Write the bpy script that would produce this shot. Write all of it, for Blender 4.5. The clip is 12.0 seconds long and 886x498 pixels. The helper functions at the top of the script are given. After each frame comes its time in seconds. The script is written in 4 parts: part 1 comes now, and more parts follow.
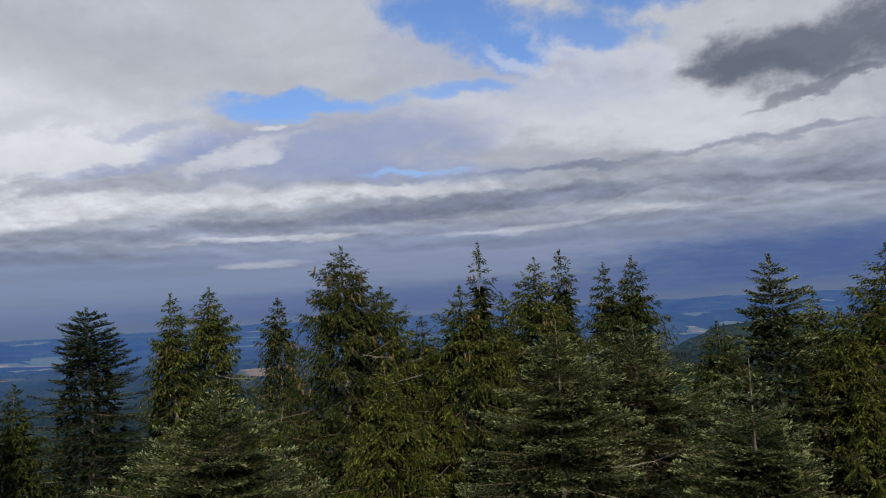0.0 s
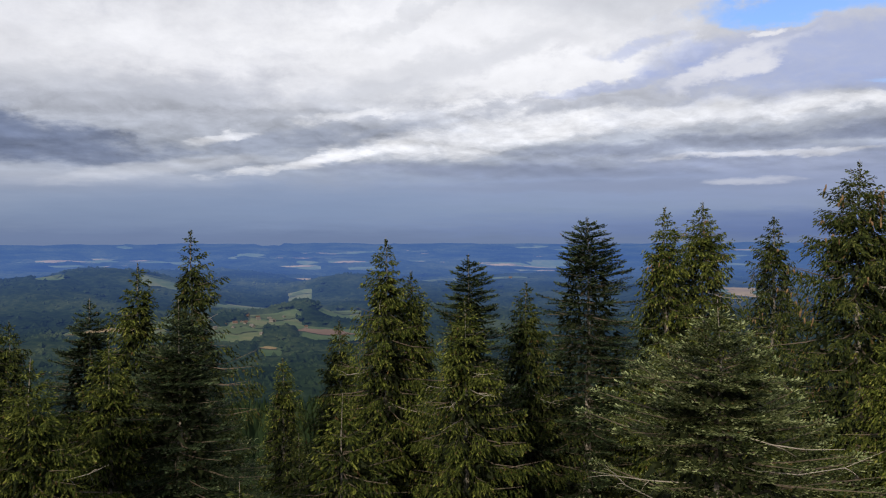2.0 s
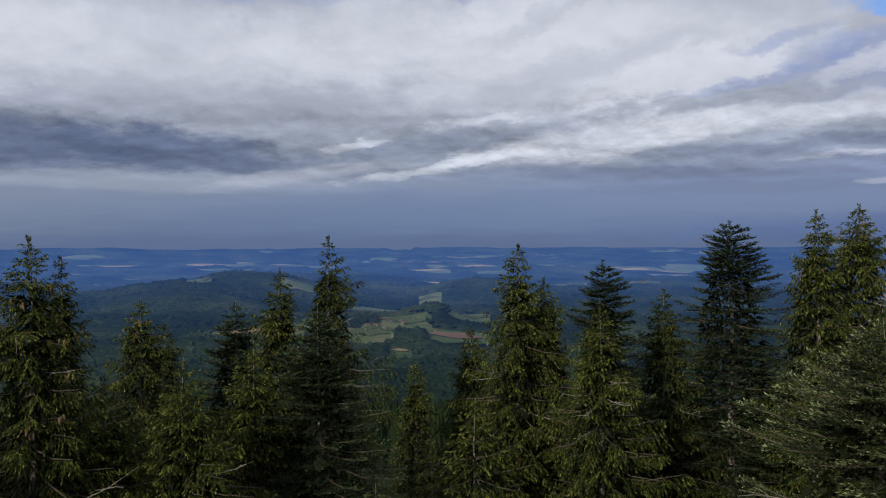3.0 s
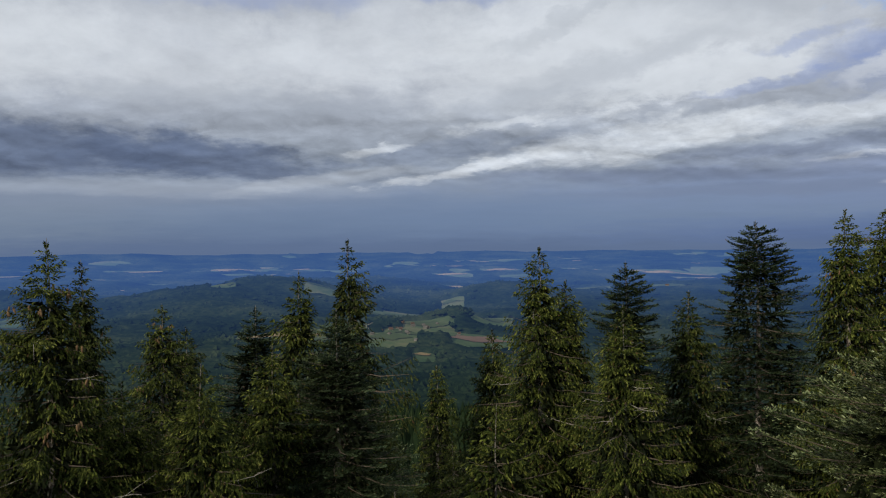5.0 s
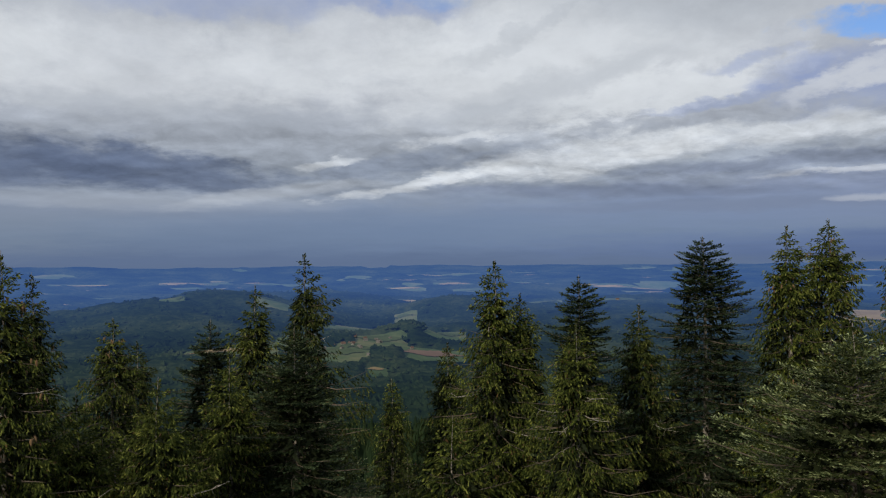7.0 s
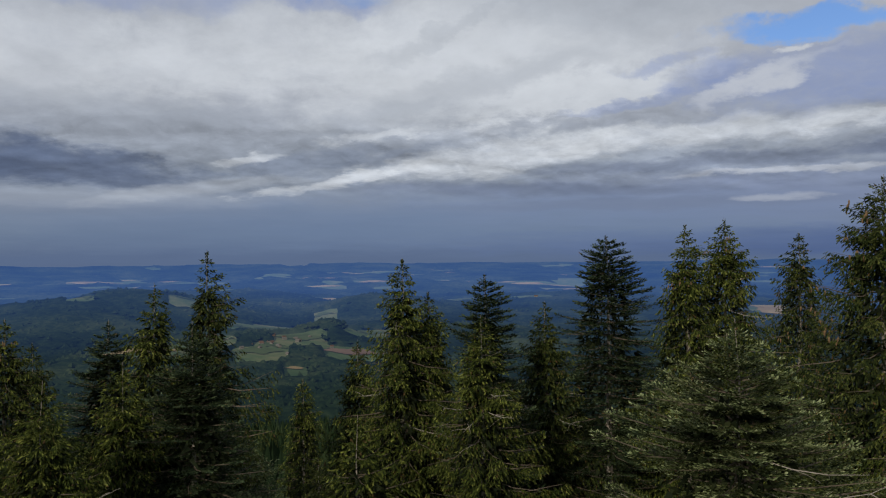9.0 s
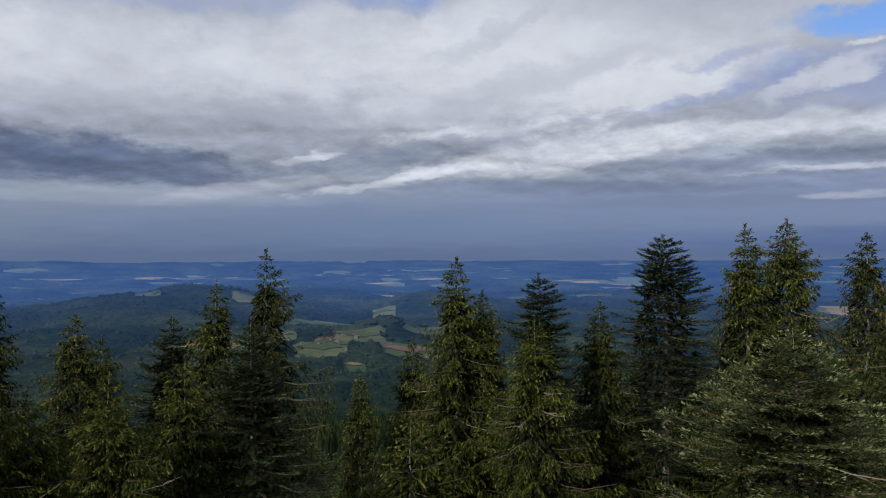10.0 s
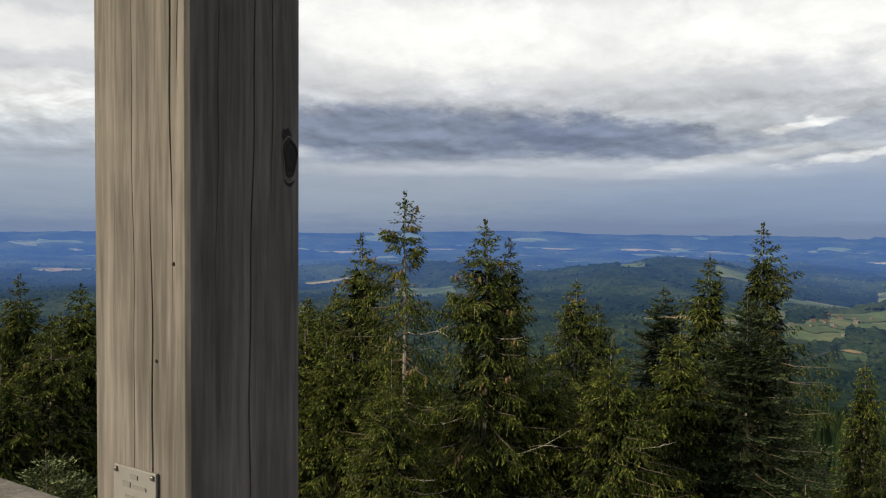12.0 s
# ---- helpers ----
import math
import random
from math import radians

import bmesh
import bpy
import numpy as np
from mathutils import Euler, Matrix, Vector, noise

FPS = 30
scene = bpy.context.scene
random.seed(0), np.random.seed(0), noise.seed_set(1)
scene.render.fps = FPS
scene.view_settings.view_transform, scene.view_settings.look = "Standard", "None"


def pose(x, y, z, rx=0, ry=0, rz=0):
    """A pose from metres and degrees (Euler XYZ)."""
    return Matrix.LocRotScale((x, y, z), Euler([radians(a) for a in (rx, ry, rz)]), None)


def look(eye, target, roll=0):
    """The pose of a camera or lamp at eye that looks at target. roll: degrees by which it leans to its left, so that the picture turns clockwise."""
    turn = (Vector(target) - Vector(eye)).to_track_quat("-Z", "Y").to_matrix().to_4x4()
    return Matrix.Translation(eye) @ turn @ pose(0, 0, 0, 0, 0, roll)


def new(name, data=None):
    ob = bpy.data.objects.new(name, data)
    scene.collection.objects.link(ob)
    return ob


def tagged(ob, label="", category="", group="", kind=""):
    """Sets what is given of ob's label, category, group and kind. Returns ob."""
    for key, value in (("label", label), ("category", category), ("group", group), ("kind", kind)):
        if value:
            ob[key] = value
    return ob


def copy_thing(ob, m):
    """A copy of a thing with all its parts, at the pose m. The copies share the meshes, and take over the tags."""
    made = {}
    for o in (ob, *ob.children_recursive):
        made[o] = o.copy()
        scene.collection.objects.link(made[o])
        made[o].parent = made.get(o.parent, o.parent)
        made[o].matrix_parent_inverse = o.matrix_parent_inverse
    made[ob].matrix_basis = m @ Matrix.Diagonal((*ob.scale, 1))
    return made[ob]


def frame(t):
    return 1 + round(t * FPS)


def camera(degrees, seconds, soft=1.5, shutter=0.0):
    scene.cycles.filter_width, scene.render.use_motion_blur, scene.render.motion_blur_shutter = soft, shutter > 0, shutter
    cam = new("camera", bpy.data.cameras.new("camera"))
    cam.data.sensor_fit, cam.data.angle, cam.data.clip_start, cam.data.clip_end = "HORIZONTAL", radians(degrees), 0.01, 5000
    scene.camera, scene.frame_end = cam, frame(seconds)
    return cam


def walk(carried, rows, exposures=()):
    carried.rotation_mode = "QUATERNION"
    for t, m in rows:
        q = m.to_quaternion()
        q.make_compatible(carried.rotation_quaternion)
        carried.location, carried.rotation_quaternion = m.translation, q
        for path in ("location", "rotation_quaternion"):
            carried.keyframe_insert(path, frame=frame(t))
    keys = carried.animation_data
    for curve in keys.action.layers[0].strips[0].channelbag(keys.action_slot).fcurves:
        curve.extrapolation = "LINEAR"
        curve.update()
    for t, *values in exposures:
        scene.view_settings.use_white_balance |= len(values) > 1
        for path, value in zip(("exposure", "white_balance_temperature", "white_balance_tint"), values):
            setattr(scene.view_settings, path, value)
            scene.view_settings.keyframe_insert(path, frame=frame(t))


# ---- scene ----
cam = camera(58.16, 12.0, soft=1.2)
EYE_Z = 26.0
PATH = [
    (0.0, pose(0.197, -0.251, 25.956, 93.92, 3.45, -5.98)),
    (0.2, pose(0.163, -0.199, 25.971, 94.08, 2.51, 1.69)),
    (0.3, pose(0.146, -0.173, 25.978, 93.91, 2.33, 4.20)),
    (0.5, pose(0.112, -0.120, 25.993, 93.88, 2.67, 7.05)),
    (1.0, pose(0.039, -0.076, 26.018, 93.16, 2.13, 10.82)),
    (1.5, pose(-0.106, -0.051, 26.017, 91.15, 1.42, 15.61)),
    (1.8, pose(-0.110, -0.067, 26.002, 89.76, 0.18, 21.19)),
    (2.0, pose(-0.112, -0.078, 25.991, 88.88, 0.16, 27.74)),
    (2.2, pose(-0.133, -0.072, 25.997, 88.67, 0.11, 32.97)),
    (2.5, pose(-0.164, -0.063, 26.006, 88.67, -0.05, 36.26)),
    (3.0, pose(-0.260, -0.004, 26.005, 89.21, 0.37, 36.99)),
    (5.0, pose(-0.341, 0.206, 25.998, 89.51, 0.75, 38.59)),
    (5.5, pose(-0.314, 0.192, 26.001, 89.90, 0.59, 38.54)),
    (6.0, pose(-0.278, 0.093, 25.997, 90.48, 0.53, 38.60)),
    (6.5, pose(-0.266, -0.030, 25.992, 90.92, 0.46, 37.48)),
    (7.0, pose(-0.255, -0.064, 25.994, 90.48, 0.57, 35.22)),
    (9.0, pose(0.010, 0.177, 26.003, 90.26, 0.58, 29.53)),
    (9.5, pose(0.100, 0.172, 26.017, 90.21, 0.73, 29.49)),
    (10.0, pose(0.145, 0.144, 25.997, 90.14, 0.31, 33.70)),
    (10.2, pose(0.131, 0.140, 25.998, 89.87, 0.15, 40.08)),
    (10.3, pose(0.125, 0.138, 25.999, 89.56, 0.11, 43.53)),
    (10.5, pose(0.111, 0.135, 26.000, 89.03, 0.05, 50.45)),
    (10.7, pose(0.121, 0.095, 26.006, 88.82, 0.03, 55.87)),
    (11.0, pose(0.145, 0.052, 26.015, 88.71, -0.20, 60.70)),
    (11.5, pose(0.193, -0.155, 26.002, 88.55, -0.05, 64.56)),
    (12.0, pose(0.182, -0.235, 25.999, 88.18, -0.39, 67.47)),
]
EXPOSURES = [(0.0, -0.28, 5950, 10), (1.0, -0.40, 5950, 10), (1.5, -0.18, 5900, 11), (2.0, 0.08, 6100, 11), (2.5, -0.18, 5800, 11), (3.05, -0.36, 5700, 11), (3.5, -0.36, 5750, 8),
             (5.0, -0.34, 5800, 7), (5.5, -0.44, 5750, 7), (6.0, -0.44, 5750, 7), (6.5, -0.54, 5750, 7), (7.0, -0.32, 5900, 7), (9.3, -0.48, 5800, 8), (10.0, -0.34, 5750, 10), (10.5, 0.02, 6000, 10),
             (11.0, 0.02, 5900, 10), (11.5, 0.15, 6200, 9), (12.0, 0.28, 6500, 6)]
walk(cam, PATH, EXPOSURES)


# ---- small tools for node trees ----
class Nodes:
    """Short ways to add nodes to one tree."""

    def __init__(self, tree):
        self.tree = tree
        tree.nodes.clear()

    def add(self, kind):
        return self.tree.nodes.new(kind)

    def put(self, socket, v):
        if hasattr(v, "is_linked"):
            self.tree.links.new(v, socket)
        elif isinstance(v, tuple) and len(v) == 3 and socket.type == "RGBA":
            socket.default_value = (*v, 1)
        else:
            socket.default_value = v

    def math(self, op, a, b=0.0, c=0.0, clamp=False):
        n = self.add("ShaderNodeMath")
        n.operation, n.use_clamp = op, clamp
        for s, v in zip(n.inputs, (a, b, c)):
            self.put(s, v)
        return n.outputs[0]

    def mix(self, fac, a, b, blend="MIX"):
        n = self.add("ShaderNodeMix")
        n.data_type, n.blend_type = "RGBA", blend
        self.put(n.inputs[0], fac), self.put(n.inputs[6], a), self.put(n.inputs[7], b)
        return n.outputs[2]

    def step(self, v, lo, hi, a=0.0, b=1.0):
        n = self.add("ShaderNodeMapRange")
        n.interpolation_type = "SMOOTHSTEP"
        for s, x in zip(n.inputs, (v, lo, hi, a, b)):
            self.put(s, x)
        return n.outputs[0]

    def combine(self, x, y, z=0.0):
        n = self.add("ShaderNodeCombineXYZ")
        for s, v in zip(n.inputs, (x, y, z)):
            self.put(s, v)
        return n.outputs[0]

    def noise(self, vector, scale, detail=4.0, rough=0.55, distort=0.0):
        n = self.add("ShaderNodeTexNoise")
        if vector is not None:
            self.put(n.inputs["Vector"], vector)
        n.inputs["Scale"].default_value, n.inputs["Detail"].default_value = scale, detail
        n.inputs["Roughness"].default_value, n.inputs["Distortion"].default_value = rough, distort
        return n.outputs["Fac"]

    def ramp(self, v, *stops):
        n = self.add("ShaderNodeValToRGB")
        e = n.color_ramp.elements
        while len(e) < len(stops):
            e.new(0.5)
        for el, (p, col) in zip(e, stops):
            el.position, el.color = p, (*col, 1)
        self.put(n.inputs[0], v)
        return n.outputs[0]


# ---- sky and sun ----
SUN_HEADING, SUN_HEIGHT = 184.0, 27.0


def build_world():
    world = bpy.data.worlds.new("cloudy_sky")
    scene.world = world
    world.use_nodes = True
    g = Nodes(world.node_tree)
    way = g.add("ShaderNodeTexCoord").outputs["Generated"]
    sep = g.add("ShaderNodeSeparateXYZ")
    g.put(sep.inputs[0], way)
    x, y, z = sep.outputs
    deg = 180 / math.pi
    az0 = g.math("MULTIPLY", g.math("ARCTAN2", g.math("MULTIPLY", x, -1.0), y), deg)
    el0 = g.math("MULTIPLY", g.math("ARCSINE", z), deg)

    # cloud space: clouds crowd together towards the horizon
    def space(shift_a=0.0, shift_e=0.0, deep=0.0):
        e = g.math("MULTIPLY", g.math("LOGARITHM", g.math("MAXIMUM", g.math("ADD", el0, 3.0), 0.3), math.e), 3.0)
        return g.combine(g.math("MULTIPLY_ADD", az0, 0.11, shift_a), g.math("ADD", e, shift_e), deep)

    # torn edges: the bearings are shifted by noise before the clouds are laid out
    w1 = g.noise(space(), 1.5, 10.0, 0.60)
    w2 = g.noise(space(31.0), 1.7, 10.0, 0.60)
    az = g.math("MULTIPLY_ADD", g.math("SUBTRACT", w1, 0.5), 10.0, az0)
    el = g.math("MULTIPLY_ADD", g.math("SUBTRACT", w2, 0.5), g.step(el0, 2.0, 14.0, 1.2, 4.2), el0)
    fray = g.math("MULTIPLY", g.math("SUBTRACT", g.noise(space(0, 0, 7.0), 3.2, 12.0, 0.66, 0.25), 0.5), 3.0)

    def cloud(a, e, wide, high, tilt=0.0, soft=0.5, torn=0.8):
        """1 inside an oval of the sky at bearing a and height e (degrees), falling to 0 at its torn edge."""
        c, s = math.cos(radians(tilt)), math.sin(radians(tilt))
        da, de = g.math("SUBTRACT", az, a), g.math("SUBTRACT", el, e)
        u = g.math("ADD", g.math("MULTIPLY", da, c / wide), g.math("MULTIPLY", de, s / wide))
        v = g.math("ADD", g.math("MULTIPLY", da, -s / high), g.math("MULTIPLY", de, c / high))
        d = g.math("ADD", g.math("ADD", g.math("MULTIPLY", u, u), g.math("MULTIPLY", v, v)), g.math("MULTIPLY", fray, torn))
        return g.step(d, 1.0 + 1.4 * soft, 1.0 - 1.4 * soft, 0.0, 1.0)

    def lay(col, colour, *clouds):
        for k, *oval in clouds:
            col = g.mix(g.math("MULTIPLY", cloud(*oval), k), col, colour)
        return col

    # the overcast, from the hazy horizon up
    h = g.math("DIVIDE", g.math("ADD", el0, g.math("MULTIPLY", g.math("SUBTRACT", w2, 0.5), 1.2)), 25.0, clamp=True)
    col = g.ramp(h, (0.0, (0.155, 0.200, 0.310)), (0.06, (0.225, 0.270, 0.360)), (0.13, (0.310, 0.345, 0.425)), (0.24, (0.41, 0.43, 0.475)), (0.45, (0.56, 0.555, 0.58)), (0.7, (0.64, 0.63, 0.64)), (1.0, (0.60, 0.60, 0.62)))
    # long streaks low down, wool higher up
    streak = g.noise(g.combine(g.math("MULTIPLY", az, 0.03), g.math("MULTIPLY", el, 0.9)), 1.0, 7.0, 0.62)
    wool = g.noise(space(0, 0, 3.0), 1.1, 10.0, 0.6, 0.2)
    low = g.step(el0, 4.0, 13.0, 1.0, 0.25)
    lift = g.math("ADD", g.math("MULTIPLY", g.math("MULTIPLY", g.math("SUBTRACT", streak, 0.5), low), 0.55), g.math("MULTIPLY", g.math("SUBTRACT", wool, 0.5), 0.45))
    lift = g.math("MULTIPLY", lift, g.step(el0, 0.0, 5.0, 0.15, 1.0))
    col = g.mix(1.0, col, g.combine(*(g.math("ADD", lift, 1.0),) * 3), "MULTIPLY")
    # the rain-blue air low down
    for k, c, *oval in ((0.5, (0.28, 0.32, 0.50), 0.0, 3.6, 26.0, 1.8, 0, 0.95), (0.8, (0.06, 0.115, 0.31), -31.0, 2.0, 13.0, 1.6, 0, 0.95), (0.6, (0.10, 0.15, 0.34), -6.0, 0.6, 30.0, 0.9, 0, 0.95),
                        (0.5, (0.29, 0.33, 0.39), 80.0, 2.2, 20.0, 2.2, 0, 0.95), (0.55, (0.25, 0.315, 0.455), 24.0, 2.2, 18.0, 2.0, 0, 0.95, 0.3), (0.45, (0.205, 0.27, 0.405), 44.0, 1.8, 15.0, 1.5, 0, 0.95, 0.3)):
        col = lay(col, c, (k, *oval))
    # the bright high sheet
    col = lay(col, (0.96, 0.93, 0.90), (0.75, 27.0, 13.4, 14.0, 3.9, -6, 0.8), (0.55, 43.0, 13.6, 9.0, 2.6, -4, 0.95), (0.6, 19.5, 11.2, 8.5, 1.4, -8, 0.5, 1.5), (0.50, 57.0, 12.6, 11.0, 2.6, 0, 0.95), (0.65, 70.0, 13.0, 9.0, 2.8, 0, 0.95),
              (0.55, -20.0, 12.4, 13.0, 2.3, 8, 0.7, 1.0), (0.55, -17.0, 17.0, 7.0, 1.2, 18, 0.7, 1.1), (0.5, 94.0, 8.0, 7.0, 1.5, 0, 0.8), (0.4, 94.0, 12.0, 6.0, 1.0, 0, 0.9))
    # greyer folds in it
    col = lay(col, (0.46, 0.47, 0.50), (0.28, 29.5, 15.2, 5.0, 0.4, -24, 0.9), (0.35, 27.0, 12.0, 8.0, 1.0, -14, 0.9), (0.40, 52.0, 9.8, 9.0, 1.0, 3, 0.9), (0.35, 33.0, 9.4, 8.0, 0.9, -8, 0.9), (0.5, 16.0, 17.6, 9.0, 2.6, 0, 0.9), (0.35, 74.0, 10.2, 5.0, 1.3, 10, 0.8))
    # the heavy cloud over the valley and the grey shadow beside it
    col = lay(col, (0.145, 0.175, 0.26), (0.86, 69.0, 6.4, 15.5, 1.9, 1, 0.55, 0.6), (0.78, 55.5, 6.0, 8.0, 1.35, 4, 0.5, 0.7))
    col = lay(col, (0.29, 0.32, 0.40), (0.60, 40.0, 6.4, 6.0, 0.75, -8, 0.6, 0.9), (0.45, 33.5, 6.8, 4.5, 0.5, -10, 0.6, 0.9), (0.50, 70.0, 3.4, 20.0, 0.6, 0, 0.95, 0.4))
    # the heaped bank, lit on top, with its dark base
    col = lay(col, (0.97, 0.94, 0.91), (0.65, 36.5, 5.3, 5.5, 0.40, -11, 0.7, 1.1), (0.68, 25.0, 6.9, 9.0, 1.1, -7, 0.8, 1.2), (0.6, 11.0, 8.0, 11.0, 0.85, -2, 0.8, 1.1), (0.5, -3.0, 8.2, 7.0, 0.5, 0, 0.7, 0.9),
              (0.55, 43.3, 6.7, 2.6, 0.35, -8, 0.6, 0.9), (0.25, 46.5, 4.6, 6.0, 0.45, -6, 0.9, 0.8), (0.45, 34.0, 8.4, 3.5, 0.35, -6, 0.7, 1.0), (0.15, 62.0, 3.9, 16.0, 0.5, 0, 0.95, 0.5), (0.35, 84.0, 5.0, 6.0, 0.5, 0, 0.9))
    col = lay(col, (0.235, 0.26, 0.345), (0.65, 9.0, 6.1, 13.0, 0.45, -2, 0.6, 0.6), (0.60, 24.0, 4.45, 12.0, 0.4, 1, 0.8, 0.5), (0.45, 14.0, 3.3, 12.0, 0.4, 0, 0.9, 0.5))
    col = lay(col, (0.78, 0.76, 0.76), (0.60, 6.0, 5.25, 6.0, 0.20, -1, 0.7, 0.7), (0.40, 7.0, 3.5, 2.4, 0.25, 0, 0.8, 0.7), (0.45, -12.0, 5.0, 5.0, 0.22, -2, 0.8, 0.7), (0.45, -21.0, 5.8, 4.0, 0.35, 0, 0.7, 0.8), (0.4, -32.0, 6.1, 5.0, 0.22, 0, 0.8, 0.8))
    # grey bars and the dark cloud to the other side
    col = lay(col, (0.20, 0.225, 0.31), (0.75, -9.5, 7.0, 11.5, 0.75, -2, 0.6, 0.7), (0.75, -14.5, 9.0, 5.5, 0.28, 0, 0.8, 0.6), (0.6, -28.5, 9.7, 7.0, 0.25, -3, 0.95, 1.0), (0.50, -31.0, 7.0, 8.0, 1.3, 0, 0.8), (0.5, -16.0, 4.2, 16.0, 0.35, 0, 0.8, 0.5))
    col = lay(col, (0.15, 0.165, 0.205), (0.9, -33.0, 15.0, 8.5, 2.0, -4, 0.55, 0.85), (0.65, -27.0, 14.4, 4.0, 0.8, 0, 0.6), (0.65, -32.5, 12.6, 4.5, 0.4, -12, 0.6))
    # heaps and hollows: tops catch the light, undersides lose it
    heap = g.math("SUBTRACT", g.noise(space(0, 0, 5.0), 1.3, 6.0, 0.50, 0.2), g.noise(space(-0.03, 0.12, 5.0), 1.3, 6.0, 0.50, 0.2))
    heap = g.math("MULTIPLY", heap, g.math("MULTIPLY", g.step(el0, 3.0, 5.5, 0.05, 1.0), g.step(el0, 7.0, 11.0, 1.9, 0.35)))
    def tuft(up_):
        return g.noise(g.combine(g.math("MULTIPLY", az, 0.22), g.math("MULTIPLY_ADD", el, 0.45, up_), 9.0), 1.5, 6.0, 0.52, 0.3)

    puff = g.math("SUBTRACT", tuft(0.0), tuft(0.10))
    belt = g.math("MULTIPLY", g.step(el0, 4.0, 5.5, 0.0, 1.0), g.step(el0, 7.5, 11.0, 1.0, 0.12))
    heap = g.math("ADD", heap, g.math("MULTIPLY", puff, g.math("MULTIPLY", belt, 0.8)))
    col = g.mix(1.0, col, g.combine(*(g.math("ADD", heap, 1.0),) * 3), "MULTIPLY")

    # the clear sky behind, through veils and holes
    sky = g.add("ShaderNodeTexSky")
    sky.sky_type, sky.sun_disc = "NISHITA", False
    sky.sun_elevation, sky.sun_rotation = radians(SUN_HEIGHT), radians(-SUN_HEADING)
    blue = g.mix(1.0, sky.outputs[0], (0.10, 0.115, 0.15), "MULTIPLY")
    col = lay(col, (0.34, 0.40, 0.63), (0.70, 1.0, 11.4, 9.5, 2.0, -4, 0.95, 1.1), (0.5, -4.6, 9.5, 7.0, 0.8, 3, 0.9), (0.5, 14.5, 12.9, 3.0, 0.4, -6, 0.8, 1.6), (0.45, 15.5, 10.2, 4.5, 0.35, -8, 0.8, 1.6), (0.45, 11.5, 11.6, 2.5, 1.0, 0, 0.9, 1.5), (0.55, 50.5, 17.6, 8.0, 1.4, 0, 0.9),
              (0.6, 39.0, 17.6, 5.0, 0.8, 4, 0.8), (0.35, -12.0, 16.5, 9.0, 3.0, 12, 0.8, 1.1))
    col = lay(col, blue, (1.0, -10.5, 18.4, 4.6, 1.9, 20, 0.6, 0.9), (1.0, -7.5, 21.0, 4.0, 2.0, 0, 0.6), (0.95, 3.4, 14.5, 6.5, 0.75, 0, 0.6, 0.7), (1.0, -24.0, 20.6, 7.0, 1.6, 0, 0.6), (0.9, -17.0, 18.6, 4.0, 1.1, 15, 0.7, 1.1), (0.8, -8.5, 15.0, 4.0, 0.6, 0, 0.7, 1.1), (0.6, -4.5, 9.5, 3.0, 0.25, 3, 0.8), (0.45, 38.5, 18.2, 4.5, 0.7, 4, 0.7))
    col = lay(col, (0.84, 0.81, 0.79), (0.75, 7.3, 11.2, 4.0, 0.5, -19, 0.95, 0.8), (0.8, 4.9, 13.3, 0.9, 0.26, 0, 0.6, 0.5), (0.5, -13.0, 16.6, 4.0, 0.5, 20, 0.7, 1.0))
    # below the horizon the air is dim
    col = g.mix(g.step(el0, -1.2, -3.0, 0.0, 1.0), col, (0.03, 0.045, 0.06))
    bg = g.add("ShaderNodeBackground")
    g.put(bg.inputs[0], col)
    bg.inputs[1].default_value = 1.0
    out = g.add("ShaderNodeOutputWorld")
    g.put(out.inputs[0], bg.outputs[0])


build_world()

sun = new("sun", bpy.data.lights.new("sun", "SUN"))
sun.data.energy, sun.data.angle, sun.data.color = 4.5, radians(1.5), (1.0, 0.84, 0.60)
sa, se = radians(SUN_HEADING), radians(SUN_HEIGHT)
sun.matrix_world = look((-math.sin(sa) * math.cos(se) * 50, math.cos(sa) * math.cos(se) * 50, 40 + math.sin(se) * 50), (0, 0, 40))


# ---- materials ----
def material(name, rough=0.8):
    m = bpy.data.materials.new(name)
    m.use_nodes = True
    g = Nodes(m.node_tree)
    out = g.add("ShaderNodeOutputMaterial")
    p = g.add("ShaderNodeBsdfPrincipled")
    p.inputs["Roughness"].default_value = rough
    g.put(out.inputs[0], p.outputs[0])
    return m, g, p, out


def relief(g, p, height, strength, distance):
    b = g.add("ShaderNodeBump")
    b.inputs["Strength"].default_value, b.inputs["Distance"].default_value = strength, distance
    g.put(b.inputs["Height"], height)
    g.put(p.inputs["Normal"], b.outputs[0])


def needle_material(name, dark, mid, tip, brown=0.025):
    """Needles: each spray its own green, whole boughs lighter or duller, a few dry brown ones."""
    m, g, p, out = material(name, 0.75)
    rnd = g.add("ShaderNodeNewGeometry").outputs["Random Per Island"]
    pos = g.add("ShaderNodeTexCoord").outputs["Object"]
    bough = g.noise(pos, 0.9, 3.0, 0.6)
    v = g.math("ADD", g.math("MULTIPLY", rnd, 0.6), g.math("MULTIPLY", bough, 0.55))
    col = g.ramp(v, (0.2, dark), (0.58, mid), (0.95, tip))
    col = g.mix(g.math("LESS_THAN", rnd, brown), col, (0.085, 0.055, 0.022))
    g.put(p.inputs["Base Color"], col)
    p.inputs["Specular IOR Level"].default_value = 0.12
    t = g.add("ShaderNodeBsdfTranslucent")
    g.put(t.inputs[0], col)
    mx = g.add("ShaderNodeMixShader")
    mx.inputs[0].default_value = 0.18
    g.put(mx.inputs[1], p.outputs[0]), g.put(mx.inputs[2], t.outputs[0]), g.put(out.inputs[0], mx.outputs[0])
    return m


